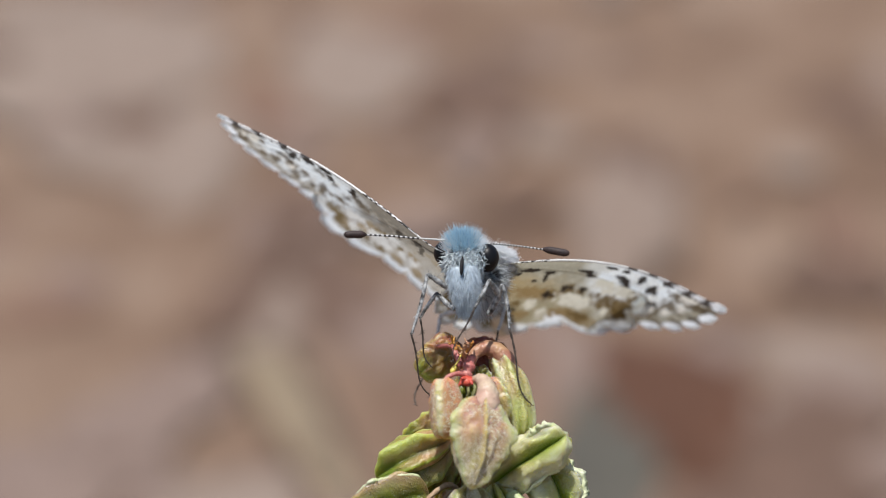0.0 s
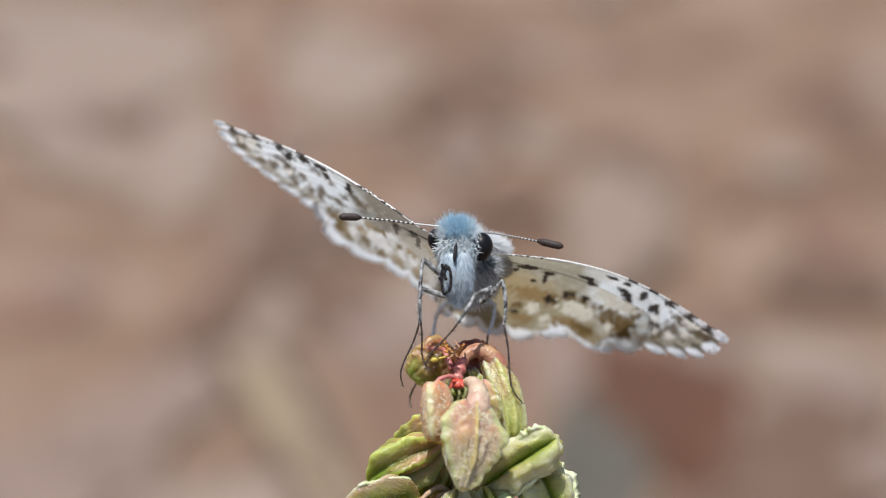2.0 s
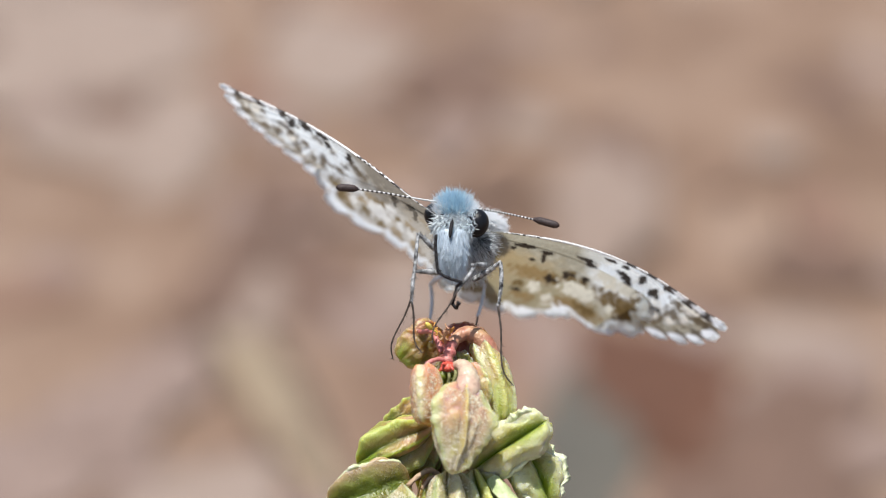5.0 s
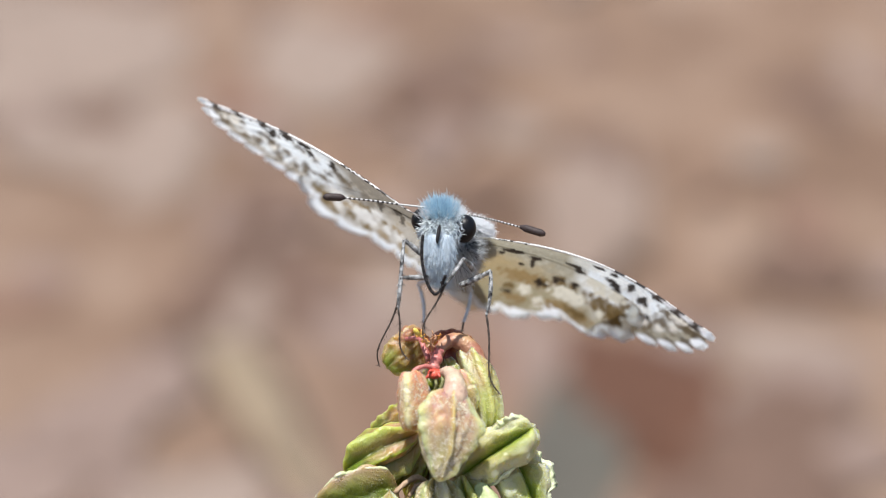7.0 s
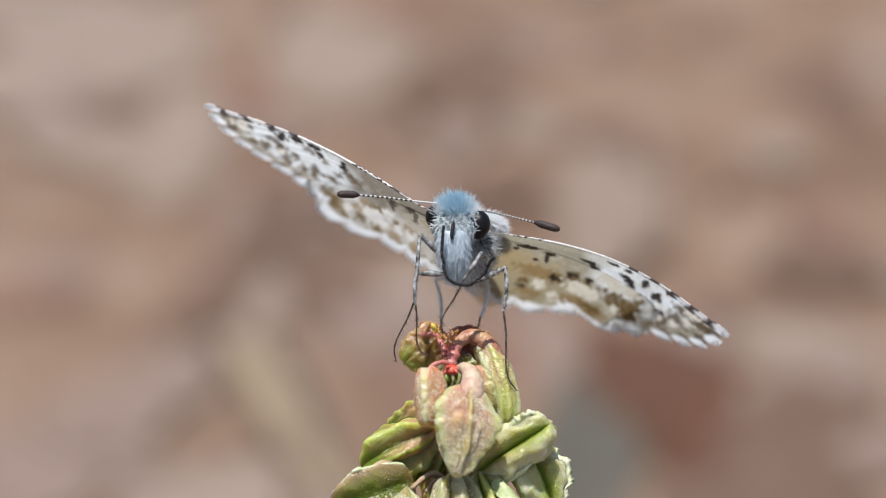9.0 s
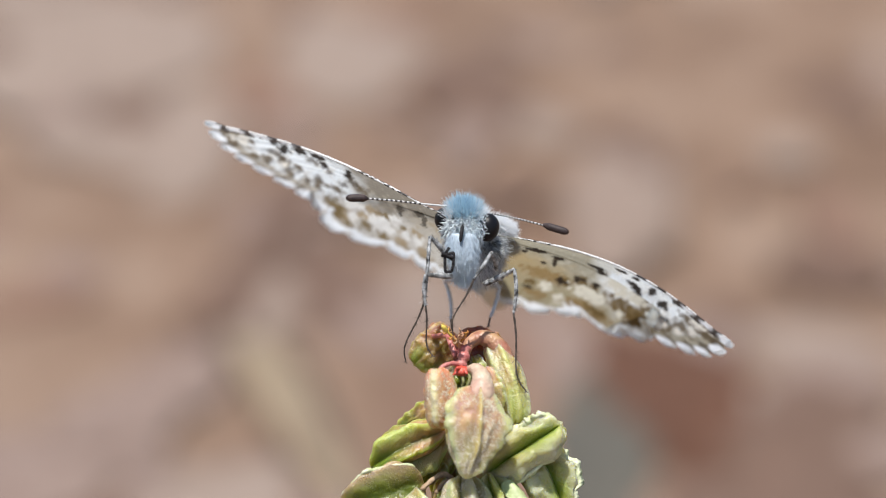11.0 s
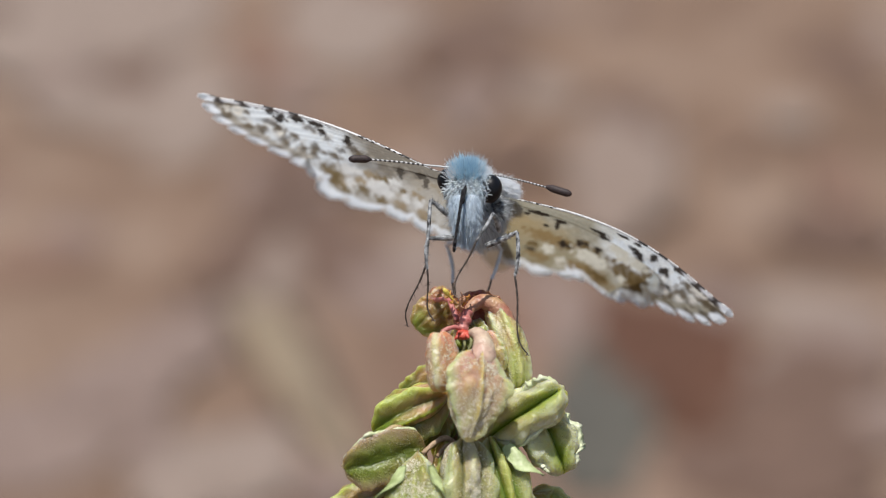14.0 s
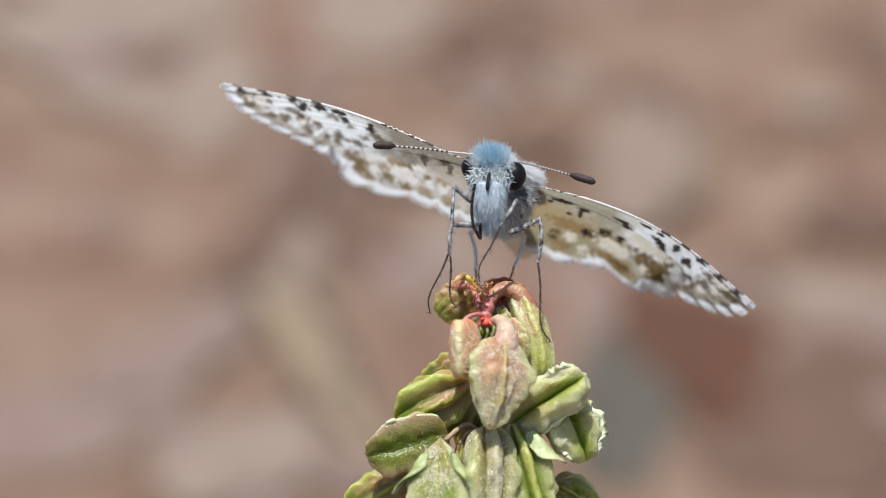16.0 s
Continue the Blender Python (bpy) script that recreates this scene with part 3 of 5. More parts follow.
def pedicel(points, thick, mat, label="", flare=0.8):
    v, f = tube(bent([on_stalk(*px(x, y), w) for x, y, w in points], 6),
                [thick * MM * k for k in np.linspace(1.0, flare, (len(points) - 1) * 6 + 1)], 9)
    v = [p + Vector((0, 0, 1)) * 0.00006 * noise.noise(p * 4000) for p in v]
    part("pedicel", mesh_of("pedicel", v, f, mat), stalk, label)


foot = INTO_STALK @ Vector((spot(0, 0, 3).x, spot(0, 0, 3).y + 0.004, -0.004))
v, f = tube(bent([on_stalk(0.5, -3.0, 2.0), on_stalk(0.3, -6, 2.5), on_stalk(0.3, -14, 3), on_stalk(0.3, -40, 3), foot], 10),
            list(np.linspace(0.5, 1.3, 41) * MM), 14)
part("stem", mesh_of("stem", v, f, STEM), stalk, "green ridged stem")
pedicel([(870, 552, 0.3), (873, 536, 0.6), (880, 520, 0.9), (896, 511, 1.2), (914, 515, 1.3), (930, 530, 1.3), (939, 552, 1.2)], 0.18, ARCH_SKIN, "rosy arching pedicel that widens into its pod", 3.5)
pedicel([(866, 560, -0.2), (850, 556, -0.5), (832, 562, -0.8), (822, 574, -0.8)], 0.13, PINK, "red arching pedicel")
pedicel([(872, 570, -0.2), (887, 566, -0.7), (897, 575, -1.0), (901, 590, -1.3), (900, 608, -1.5), (896, 626, -1.45)], 0.17, NECK, "rosy neck that widens into its pod", 5.2)
pedicel([(872, 574, -0.5), (880, 582, -0.7), (874, 600, -0.6), (868, 612, -0.2)], 0.13, STEM, "yellowish withered sepal", 0.5)
pedicel([(866, 576, -0.5), (868, 590, -0.6), (863, 606, -0.3)], 0.10, STEM, "yellowish withered sepal", 0.5)
pedicel([(855, 545, 0.6), (845, 520, 1.0), (838, 508, 1.6), (815, 508, 2.6)], 0.16, PINK)
pedicel([(860, 770, 1.5), (835, 752, 0.8), (810, 765, 0.5), (795, 780, 0.2)], 0.17, TWIG, "tan twisted pedicel")
pedicel([(862, 772, 1.2), (838, 765, 0.5), (820, 785, 0.2)], 0.15, TWIG, "tan twisted pedicel")


def red_bud():
    """The withered red flower at the top: a cup of pointed lobes with orange stamens."""
    c = on_stalk(*px(866, 570), -0.4)
    turn = INTO_STALK.to_3x3() @ AXES.to_3x3()
    pieces = [ball(c, (0.42 * MM, 0.36 * MM, 0.27 * MM), rough=0.2)]
    rng = np.random.default_rng(5)
    for k in range(6):
        a = 2 * math.pi * k / 6 + rng.uniform(-0.2, 0.2)
        d = turn @ Vector((math.cos(a), 0.55 * math.sin(a) - 0.5, rng.uniform(-0.3, 0.5)))
        pieces.append(tube(bent([c, c + d * 0.3 * MM, c + d * 0.5 * MM + Vector((0, 0, -0.12 * MM))], 5), list(np.linspace(0.19, 0.05, 11) * MM), 8))
    ob = part("bud", mesh_of("bud", *join(*pieces), RED), stalk, "withered red flower bud")
    neck = tube(bent([on_stalk(*px(862, 565), 0.2), on_stalk(*px(868, 548), 0.2), on_stalk(*px(871, 530), 0.5)], 8),
                [0.22 * MM + 0.14 * MM * abs(math.sin(i * 0.5)) for i in range(17)], 12)
    part("flower_neck", mesh_of("flower_neck", *neck, PINK), ob, "ridged pink-red flower neck")
    for n, (x, y, w) in enumerate(((850, 508, -0.3), (868, 504, -0.2), (840, 501, 0.0), (858, 516, -0.5), (876, 501, 0.0))):
        base = on_stalk(*px(862, 528), 0.3)
        tip = on_stalk(*px(x, y), w)
        midway = (base + tip) / 2 + Vector(rng.normal(0, 0.12, 3)) * MM
        pieces = [tube(bent([base, midway, tip], 6), list(np.linspace(0.09, 0.07, 13) * MM), 7)]
        for k in range(5):
            d = Vector(rng.normal(0, 1, 3)).normalized()
            pieces.append(tube(bent([tip, tip + d * 0.22 * MM, tip + d * 0.36 * MM + Vector((0, 0, 0.1 * MM))], 4), list(np.linspace(0.065, 0.035, 9) * MM), 6))
        part("stamen", mesh_of("stamen", *join(*pieces), ORANGE if n % 2 == 0 else ARCH_SKIN), ob, "orange curled stamen" if n % 2 == 0 else "")
    v, f = tube(bent(mm([(0, 0, 0), (0.06, 0.02, 0.5), (0, 0, 0.95), (0.05, 0, 1.05), (0.05, 0.03, 1.4)]), 5),
                [0.05 * MM] * 10 + [0.06 * MM, 0.10 * MM] + [0.14 * MM] * 7 + [0.09 * MM, 0.03 * MM], 8)
    return part("stamen", mesh_of("stamen", v, f, YELLOW), ob, "loose yellow stamen that the foot stirs")


loose_stamen = red_bud()


# ---- the butterfly ----
butterfly = new("butterfly")
tagged(butterfly, "white and brown checkered butterfly with blue-haired head on seed stalk", "butterfly")


def body_pose(x, z, roll):
    return Matrix.Translation(spot(x, z, 0)) @ AXES @ pose(0, 0, 0, 0, roll, 0)


def bp(x, y, w=0.0):
    """A place in the butterfly's own space, mm turned to metres: x and y on the same plan as px, w further off."""
    k = (REACH + w) / REACH
    return Vector(((x - 867) * 0.03 * k - 0.12, w, (570 - y) * 0.03 * k - 8.05)) * MM


butterfly.matrix_basis = body_pose(0.12, 8.05, 0.0)
rng = np.random.default_rng(11)

# head, eyes and the hair on them
HEAD = bp(868, 308, 1.0)
HEAD_SIZE = (1.12 * MM, 1.0 * MM, 1.08 * MM)
head = part("head", mesh_of("head", *ball(HEAD, HEAD_SIZE, rough=0.05), SKIN), butterfly)
EYES = (((909, 311, 0.40), (0.64, 0.62, 0.76), 8), ((835, 296, 1.05), (0.60, 0.60, 0.66), 8))


def clear_of_eyes(p):
    return all((p - bp(*c)).length > (0.50 if c[0] > 868 else 0.48) * MM for c, _, _ in EYES)


def hair(name, roots_ways, lean, long, thick, mat, parent, label, droop=0.25, spread=0.35):
    pairs = [(p, d) for p, d in zip(*roots_ways) if clear_of_eyes(p)]
    part(name, mesh_of(name, *strands(rng, [p for p, _ in pairs], [d + Vector(lean) for _, d in pairs], long * MM, thick * MM, droop, spread), mat), parent, label)


crown = over_egg(rng, 4500, HEAD, HEAD_SIZE, lambda d: d.z > 0.52 - 0.32 * rng.random() and d.y < 0.85 and abs(d.x) < 0.35 + 0.45 * rng.random())
sides = over_egg(rng, 2200, HEAD, HEAD_SIZE, lambda d: d.z > 0.25 and d.y < 0.85 and abs(d.x) > 0.25 + 0.4 * rng.random())
hair("temple_hair", sides, (0, 0.05, 0.75), 0.52, 0.013, BRIGHT_HAIR, head, "whitish hair beside the crown", 0.25, 0.4)
hair("crown_hair", crown, (0, 0.05, 0.75), 0.54, 0.013, BLUE_HAIR, head, "pale blue tufted crown hair", 0.25, 0.4)
face = over_egg(rng, 3000, HEAD, HEAD_SIZE, lambda d: d.y < 0.35 and -0.95 < d.z < 0.25 + 0.45 * rng.random())
hair("face_hair", face, (0, 0.45, -0.75), 0.28, 0.032, FACE_HAIR, head, "white ruffled face scales", 0.3, 0.6)
for (x, y, w), size, tilt in EYES:
    turn = Euler((0, radians(tilt), 0)).to_matrix()
    part("eye", mesh_of("eye", *ball(bp(x, y, w), [s * MM for s in size], turn, 24, 32), EYE_BLACK), head, "large glossy black eye")
    inner = 1 if x < 868 else -1
    lash = over_egg(rng, 420, bp(x, y, w), [s * MM * 1.01 for s in size], lambda d: inner * d.x > 0.12 + 0.2 * rng.random() and d.y < 0.25, turn)
    part("eye_hair", mesh_of("eye_hair", *strands(rng, lash[0], [d * 0.35 + Vector((-inner * 0.35, 0.0, -0.25)) for d in lash[1]], 0.26 * MM, 0.026 * MM, 0.3, 0.5), WHITE_HAIR), head, "white scales round the eye")
slit = tube(bent([bp(866, 304, -0.36), bp(863, 320, -0.60), bp(861, 338, -0.68)], 5), [0.03 * MM, 0.06 * MM] + [0.10 * MM] * 7 + [0.07 * MM, 0.02 * MM], 8)
part("mouth_slit", mesh_of("mouth_slit", *slit, PROBOSCIS), head, "dark gap between the palps")

# palps: two long hairy lobes hanging before the throat
for x0, x1 in ((854, 862), (876, 872)):
    line = bent([bp(x0, 325, 0.1), bp((x0 + x1) / 2, 360, -0.1), bp(x1, 402, 0.5)], 8)
    v, f = tube(line, [0.38 * MM * (0.80 + 0.30 * math.sin(math.pi * i / 16) - 0.022 * i) for i in range(17)], 12)
    palp = part("palp", mesh_of("palp", v, f, PALP), butterfly, "smooth bluish-white palp")
    roots, ways = [], []
    for p in v:
        for k in range(14 if x0 < 868 else 20):
            q = p + Vector(rng.normal(0, 0.1, 3)) * MM
            roots.append(q)
            near = min(line, key=lambda c: (c - p).length)
            ways.append((p - near).normalized() * 0.6 + Vector((0, 0.1, -1.3)))
    part("palp_hair", mesh_of("palp_hair", *strands(rng, roots, ways, 0.44 * MM, 0.009 * MM, 0.10, 0.12), PALP_HAIR), palp, "long white palp hair")

# thorax and abdomen
THORAX = bp(888, 350, 3.4)
THORAX_SIZE = (1.22 * MM, 2.5 * MM, 1.6 * MM)
LEAN = Euler((radians(-18), 0, radians(-9))).to_matrix()
thorax = part("thorax", mesh_of("thorax", *ball(THORAX, THORAX_SIZE, LEAN, rough=0.06), SKIN), butterfly)
coat = over_egg(rng, 7000, THORAX, THORAX_SIZE, lambda d: d.y < 0.7, LEAN)
part("thorax_hair", mesh_of("thorax_hair", *strands(rng, coat[0], [d * 0.7 + Vector((0.0, 0.25, -0.55)) for d in coat[1]], 0.62 * MM, 0.014 * MM, 0.2, 0.25), COAT_HAIR), thorax, "shaggy white thorax hair")
collar = over_egg(rng, 620, bp(921, 346, 1.6), (0.40 * MM, 0.5 * MM, 0.52 * MM), lambda d: d.y < 0.5, LEAN)
part("collar_hair", mesh_of("collar_hair", *strands(rng, collar[0], [d * 0.6 + Vector((0.7, -0.1, -0.35)) for d in collar[1]], 0.55 * MM, 0.015 * MM, 0.2, 0.3),
                            hair_material("grey_collar_hair", (0.45, 0.48, 0.50), (0.92, 0.94, 0.95), (0.02, 0.02, 0.02), 0.38)), thorax, "grey collar hair")
SHOULDER = bp(932, 311, 2.8)
SHOULDER_SIZE = (0.64 * MM, 0.9 * MM, 0.32 * MM)
TIP = Euler((0, radians(32), 0)).to_matrix()
shoulder = part("shoulder", mesh_of("shoulder", *ball(SHOULDER, SHOULDER_SIZE, TIP, rough=0.06), SKIN), butterfly)
down = over_egg(rng, 2600, SHOULDER, SHOULDER_SIZE, lambda d: d.y < 0.6, TIP)
part("shoulder_hair", mesh_of("shoulder_hair", *strands(rng, down[0], [d * 0.7 + Vector((0.75, 0.2, -0.25)) for d in down[1]], 0.48 * MM, 0.013 * MM, 0.15, 0.3), BRIGHT_HAIR), shoulder, "silky white shoulder hair")
ABDOMEN = bp(912, 380, 9.6)
v, f = ball(ABDOMEN, (1.2 * MM, 5.0 * MM, 1.25 * MM), Euler((radians(-26), 0, radians(-9))).to_matrix(), 40, 28)
v = [p + (p - ABDOMEN).normalized() * 0.05 * MM * math.sin(p.y / MM * 6) for p in v]
part("abdomen", mesh_of("abdomen", v, f, ABDOMEN_SKIN), butterfly, "pale cream ringed abdomen")

# antennae with ringed shafts and dark clubs
ANTENNAE = []
for shaft, club in ((((838, 273, 0.4), (795, 269, -0.1), (745, 263, -0.5), (695, 259, -0.9)), ((697, 259, -0.9), (680, 258, -1.0), (658, 258, -1.1))),
                    (((915, 286, 1.4), (945, 292, 0.7), (975, 299, 0.0), (1012, 309, -0.7)), ((1008, 307, -0.7), (1030, 314, -0.9), (1053, 321, -1.1)))):
    line = bent([bp(*p) for p in shaft], 12)
    v, f = tube(line, [(0.050 if shaft[0][0] < 850 else 0.043) * MM * (1.0 + 0.14 * (i % 2)) for i in range(len(line))], 8)
    white = 12 if shaft[0][0] < 850 else 0
    index = [(0 if (q // 8) < white or (q // 8) % 2 == 0 else 1) for q in range(len(f))]
    antenna = part("antenna", mesh_of("antenna", v, f, [RING_WHITE, RING_DARK], index), butterfly, "white antenna with fine dark rings")
    ANTENNAE.append((antenna, bp(*shaft[0])))
    line = bent([bp(*p) for p in club], 9)
    v, f = tube(line, [0.205 * MM * min(1.0, 0.42 + 2.4 * i / 18) * (1.0 if i < 16 else (0.85, 0.68, 0.3)[i - 16]) for i in range(19)], 12)
    part("club", mesh_of("club", v, f, CLUB), antenna, "blunt dark brown antenna club")

# ---- wings ----
DARK, UMBER, TAN = (0.030, 0.022, 0.016), (0.09, 0.064, 0.038), (0.40, 0.31, 0.19)
SPAN = 14.6                          # mm from hinge to tip
HINGE = {-1: bp(806, 278, 0.9), 1: bp(931, 325, 1.7)}
FAN = {-1: 27.0, 1: 8.0}           # degrees by which each hindwing trails its forewing
ARCH = {-1: 0.5, 1: 1.15}            # mm by which each wing bows up between hinge and tip


def wobble(p, q, k, seed):
    return (np.sin(p * 2.1 * k + seed) + np.sin(q * 1.7 * k + 1.3 * seed) + np.sin((p + q) * 3.3 * k + 2.1 * seed)
            + np.sin((p - 1.4 * q) * 4.1 * k + 0.7 * seed)) / 4


def blot(col, p, q, colour, marks, soft=0.5, power=1.0, rag=0.6):
    """Lay soft ragged marks (mm along and across the wing, half-length, half-width) of a colour."""
    for n, (mp, mq, rp, rq) in enumerate(marks):
        jag = rag * (wobble(p, q * 0.4, 2.8, 7 * n + mp) + wobble(p, q * 0.5, 7.0, 3 * n + mq))
        d = np.sqrt(((p - mp - 0.28 * (q - mq)) / rp) ** 2 + ((q - mq) / rq) ** 2) + jag
        lay(col, np.clip((1.0 + soft * 0.5 - d) / soft, 0, 1) * power, colour)


def lay(col, mask, colour):
    col[:] = col * (1 - mask[..., None]) + np.array(colour) * mask[..., None]


# where the scales are dark, brown, pale and white on each wing: mm along and across, half-length, half-width
FORE_DARK_RISING = ((13.4, 0.1, 0.36, 0.39), (11.8, -0.4, 0.33, 0.39), (10.3, 0.1, 0.27, 0.39), (9.9, 0.6, 0.30, 0.80), (8.7, 0.1, 0.35, 0.60), (10.9, 1.6, 0.45, 0.34),
         (10.5, 2.0, 0.36, 0.29), (7.5, 0.1, 0.60, 0.29), (8.1, 1.0, 0.42, 0.39), (7.3, 0.9, 0.27, 0.48), (7.2, 1.7, 0.24, 0.48), (5.7, 0.9, 0.24, 0.68),
         (5.6, 1.7, 0.39, 0.48), (6.6, 2.7, 0.42, 0.29), (8.3, 3.1, 0.30, 0.39), (2.6, 2.4, 0.22, 0.70), (1.1, 1.5, 0.27, 0.39), (0.9, 2.2, 0.18, 0.87))
FORE_DARK_FALLING = ((2.5, 1.05, 0.75, 0.20), (2.0, 1.45, 0.20, 0.30), (3.9, 1.3, 0.38, 0.18), (3.9, 1.6, 0.12, 0.35), (4.1, 2.2, 0.14, 0.40), (3.5, 2.4, 0.16, 0.20),
        (6.1, 0.9, 0.50, 0.26), (6.6, 1.3, 0.30, 0.24), (7.2, 0.0, 0.42, 0.18), (8.3, 0.8, 0.32, 0.26), (8.7, 1.1, 0.32, 0.30), (9.05, 1.5, 0.30, 0.26),
        (9.4, 0.4, 0.22, 0.50), (10.5, 1.1, 0.38, 0.50), (11.4, 2.5, 0.36, 0.24), (8.1, 0.0, 0.26, 0.24), (10.8, 0.0, 0.30, 0.28), (12.2, -0.1, 0.36, 0.28), (13.4, -0.2, 0.32, 0.30))
HIND_DARK_FALLING = ((5.4, 4.1, 0.50, 0.20), (5.3, 4.1, 0.16, 0.50), (6.0, 2.9, 0.40, 0.20), (5.9, 3.1, 0.14, 0.46), (7.0, 2.8, 0.30, 0.18), (7.0, 3.0, 0.12, 0.40), (4.2, 6.3, 0.30, 0.24))
FORE_DARK = {-1: FORE_DARK_RISING, 1: FORE_DARK_FALLING}
HIND_DARK = {-1: (), 1: HIND_DARK_FALLING}
FORE_BROWN = {
    -1: ((12.9, 0.3, 0.42, 0.48), (12.1, 1.0, 0.27, 0.48), (10.4, 3.6, 0.39, 0.68), (9.6, 2.8, 0.30, 0.48), (8.8, 4.3, 0.27, 1.06), (9.4, 4.0, 0.24, 0.58), (5.2, 2.2, 0.48, 0.48),
         (7.3, 3.7, 0.42, 0.39), (11.6, 2.8, 0.36, 0.48), (12.5, 2.8, 0.30, 0.39), (13.6, 1.7, 0.36, 0.48), (10.3, 2.3, 0.42, 0.39), (8.1, 3.8, 0.24, 0.39)),
    1: ((5.3, 4.1, 0.36, 0.68), (5.9, 3.1, 0.24, 0.68), (7.0, 3.3, 0.27, 0.58), (12.0, 0.9, 0.48, 0.48), (13.2, 0.9, 0.78, 0.58), (12.2, 2.0, 0.78, 0.58), (13.9, -0.3, 0.42, 0.48),
        (11.8, 3.2, 0.42, 0.68), (11.5, 4.3, 0.24, 0.77), (13.0, -0.5, 0.48, 0.39))}
FORE_CREAM = {
    -1: ((13.3, 1.1, 0.21, 0.39), (12.5, 0.7, 0.36, 0.48), (12.8, 1.4, 0.24, 0.39), (10.5, 2.8, 0.24, 0.39), (9.2, 5.1, 0.24, 0.48)),
    1: ((12.6, 0.6, 0.42, 0.48), (12.9, 1.8, 0.21, 0.39), (12.4, 2.7, 0.36, 0.34), (11.5, 3.0, 0.33, 0.29), (13.5, 0.4, 0.30, 0.29))}
FORE_WHITE = {
    -1: ((11.2, 0.9, 0.51, 0.97), (9.0, 1.8, 0.54, 0.87), (7.5, 2.9, 0.60, 1.06), (6.4, 1.5, 0.42, 0.77), (8.5, 4.9, 0.30, 0.58), (8.5, 2.5, 0.36, 0.58), (9.4, 1.5, 0.30, 0.58)),
    1: ((7.6, 1.3, 0.48, 0.60), (9.4, 2.0, 0.50, 0.65), (12.2, 2.5, 0.25, 0.40), (10.2, 2.4, 0.60, 1.06), (11.3, 0.8, 0.72, 0.87), (8.8, -0.4, 0.48, 0.48), (10.3, -0.6, 0.30, 0.58), (8.9, 1.7, 0.36, 0.58), (11.8, -0.4, 0.30, 0.48))}
RIM_DARK = {-1: (8.6, 10.2, 12.0, 13.6), 1: (8.1, 9.5, 10.8, 12.2, 13.5)}      # mm along the leading edge
HIND_BROWN = {
    -1: ((7.8, 6.0, 0.54, 1.26), (8.4, 5.8, 0.30, 0.77), (6.2, 6.8, 0.60, 0.68), (5.0, 7.1, 0.48, 0.68), (4.2, 4.3, 0.48, 0.39), (3.0, 4.8, 0.27, 0.48), (7.5, 7.4, 0.42, 0.48)),
    1: ((9.1, 3.9, 1.26, 0.87), (10.2, 4.5, 0.66, 1.16), (8.4, 5.9, 0.66, 0.48), (10.0, 2.7, 0.36, 1.55), (4.1, 5.6, 0.36, 0.48), (5.6, 4.0, 0.34, 0.55), (6.3, 3.2, 0.26, 0.60), (7.1, 3.5, 0.24, 0.50))}
HIND_TAN = {
    -1: ((3.7, 7.0, 0.42, 0.68), (4.9, 4.4, 0.60, 0.48), (6.0, 5.6, 0.48, 0.58), (7.7, 6.5, 0.78, 0.97), (2.0, 4.6, 0.42, 0.58), (2.1, 6.9, 0.42, 0.77)),
    1: ((4.9, 6.9, 0.72, 0.58), (6.9, 6.3, 0.72, 0.58), (5.5, 8.5, 0.54, 0.39), (8.8, 6.3, 0.72, 0.68), (4.3, 4.0, 1.20, 0.77), (7.6, 5.6, 0.60, 0.48))}
HIND_WHITE = {
    -1: ((4.7, 5.6, 0.84, 1.06), (6.8, 6.2, 0.30, 0.68), (2.1, 5.6, 0.36, 0.68), (3.0, 5.6, 0.24, 0.58), (6.4, 4.6, 0.72, 0.58), (3.4, 4.2, 0.42, 0.68)),
    1: ((4.9, 5.4, 0.33, 0.58), (6.3, 6.5, 0.36, 0.58), (7.2, 4.3, 1.02, 0.77), (9.4, 4.6, 0.21, 0.39), (7.7, 1.7, 0.50, 0.50), (9.3, 2.1, 0.50, 0.60), (8.4, 2.3, 0.54, 0.58))}


def veins(u, cells, thin):
    return np.clip(1 - np.abs(((u * cells + 0.5) % 1.0) - 0.5) / thin, 0, 1)


LOBES = (0.5, 7.0, 11.5, 15.5, 20.0, 25.0, 31.0, 37.5)      # degrees behind the leading edge
HIND_LOBES = 9.2


def fore_lobe(u):
    """0 in the middle of a margin lobe, -1 and 1 half way to the next ones."""
    angle = np.asarray(37.0 * u)
    middle = np.array(LOBES)
    k = np.abs(angle[..., None] - middle).argmin(-1)
    gap = np.where(angle > middle[k], middle[np.minimum(k + 1, 7)] - middle[k], middle[k] - middle[np.maximum(k - 1, 0)])
    return np.clip(2 * (angle - middle[k]) / np.maximum(gap, 4.0), -1, 1)


def hind_lobe(u):
    return np.cos(2 * np.pi * HIND_LOBES * u)


def basal_wash(side, p, q):
    """White scales, greyer and creamier towards the hinge."""
    col = np.ones(p.shape + (3,)) * np.array((0.86, 0.90, 0.89) if side < 0 else (0.88, 0.91, 0.88))
    base = 6.8 if side < 0 else 7.4
    lay(col, np.clip(wobble(p * 0.8, q * 0.4, 2.0, 9) * 2 - 0.1, 0, 1) * 0.5, (0.70, 0.66, 0.56))
    lay(col, np.clip((base - p + 0.4 * q * (side > 0) + 0.9 * wobble(p, q * 0.5, 0.9, 3)) / 2.2, 0, 1) * 0.95, (0.35, 0.32, 0.23) if side > 0 else (0.26, 0.225, 0.170))
    lay(col, np.clip(wobble(p * 0.9, q * 0.5, 2.6, 17) * 2.5 - 0.4, 0, 1) * np.clip((base - p) / 2, 0, 1) * 0.35, (0.58, 0.53, 0.42))
    return col


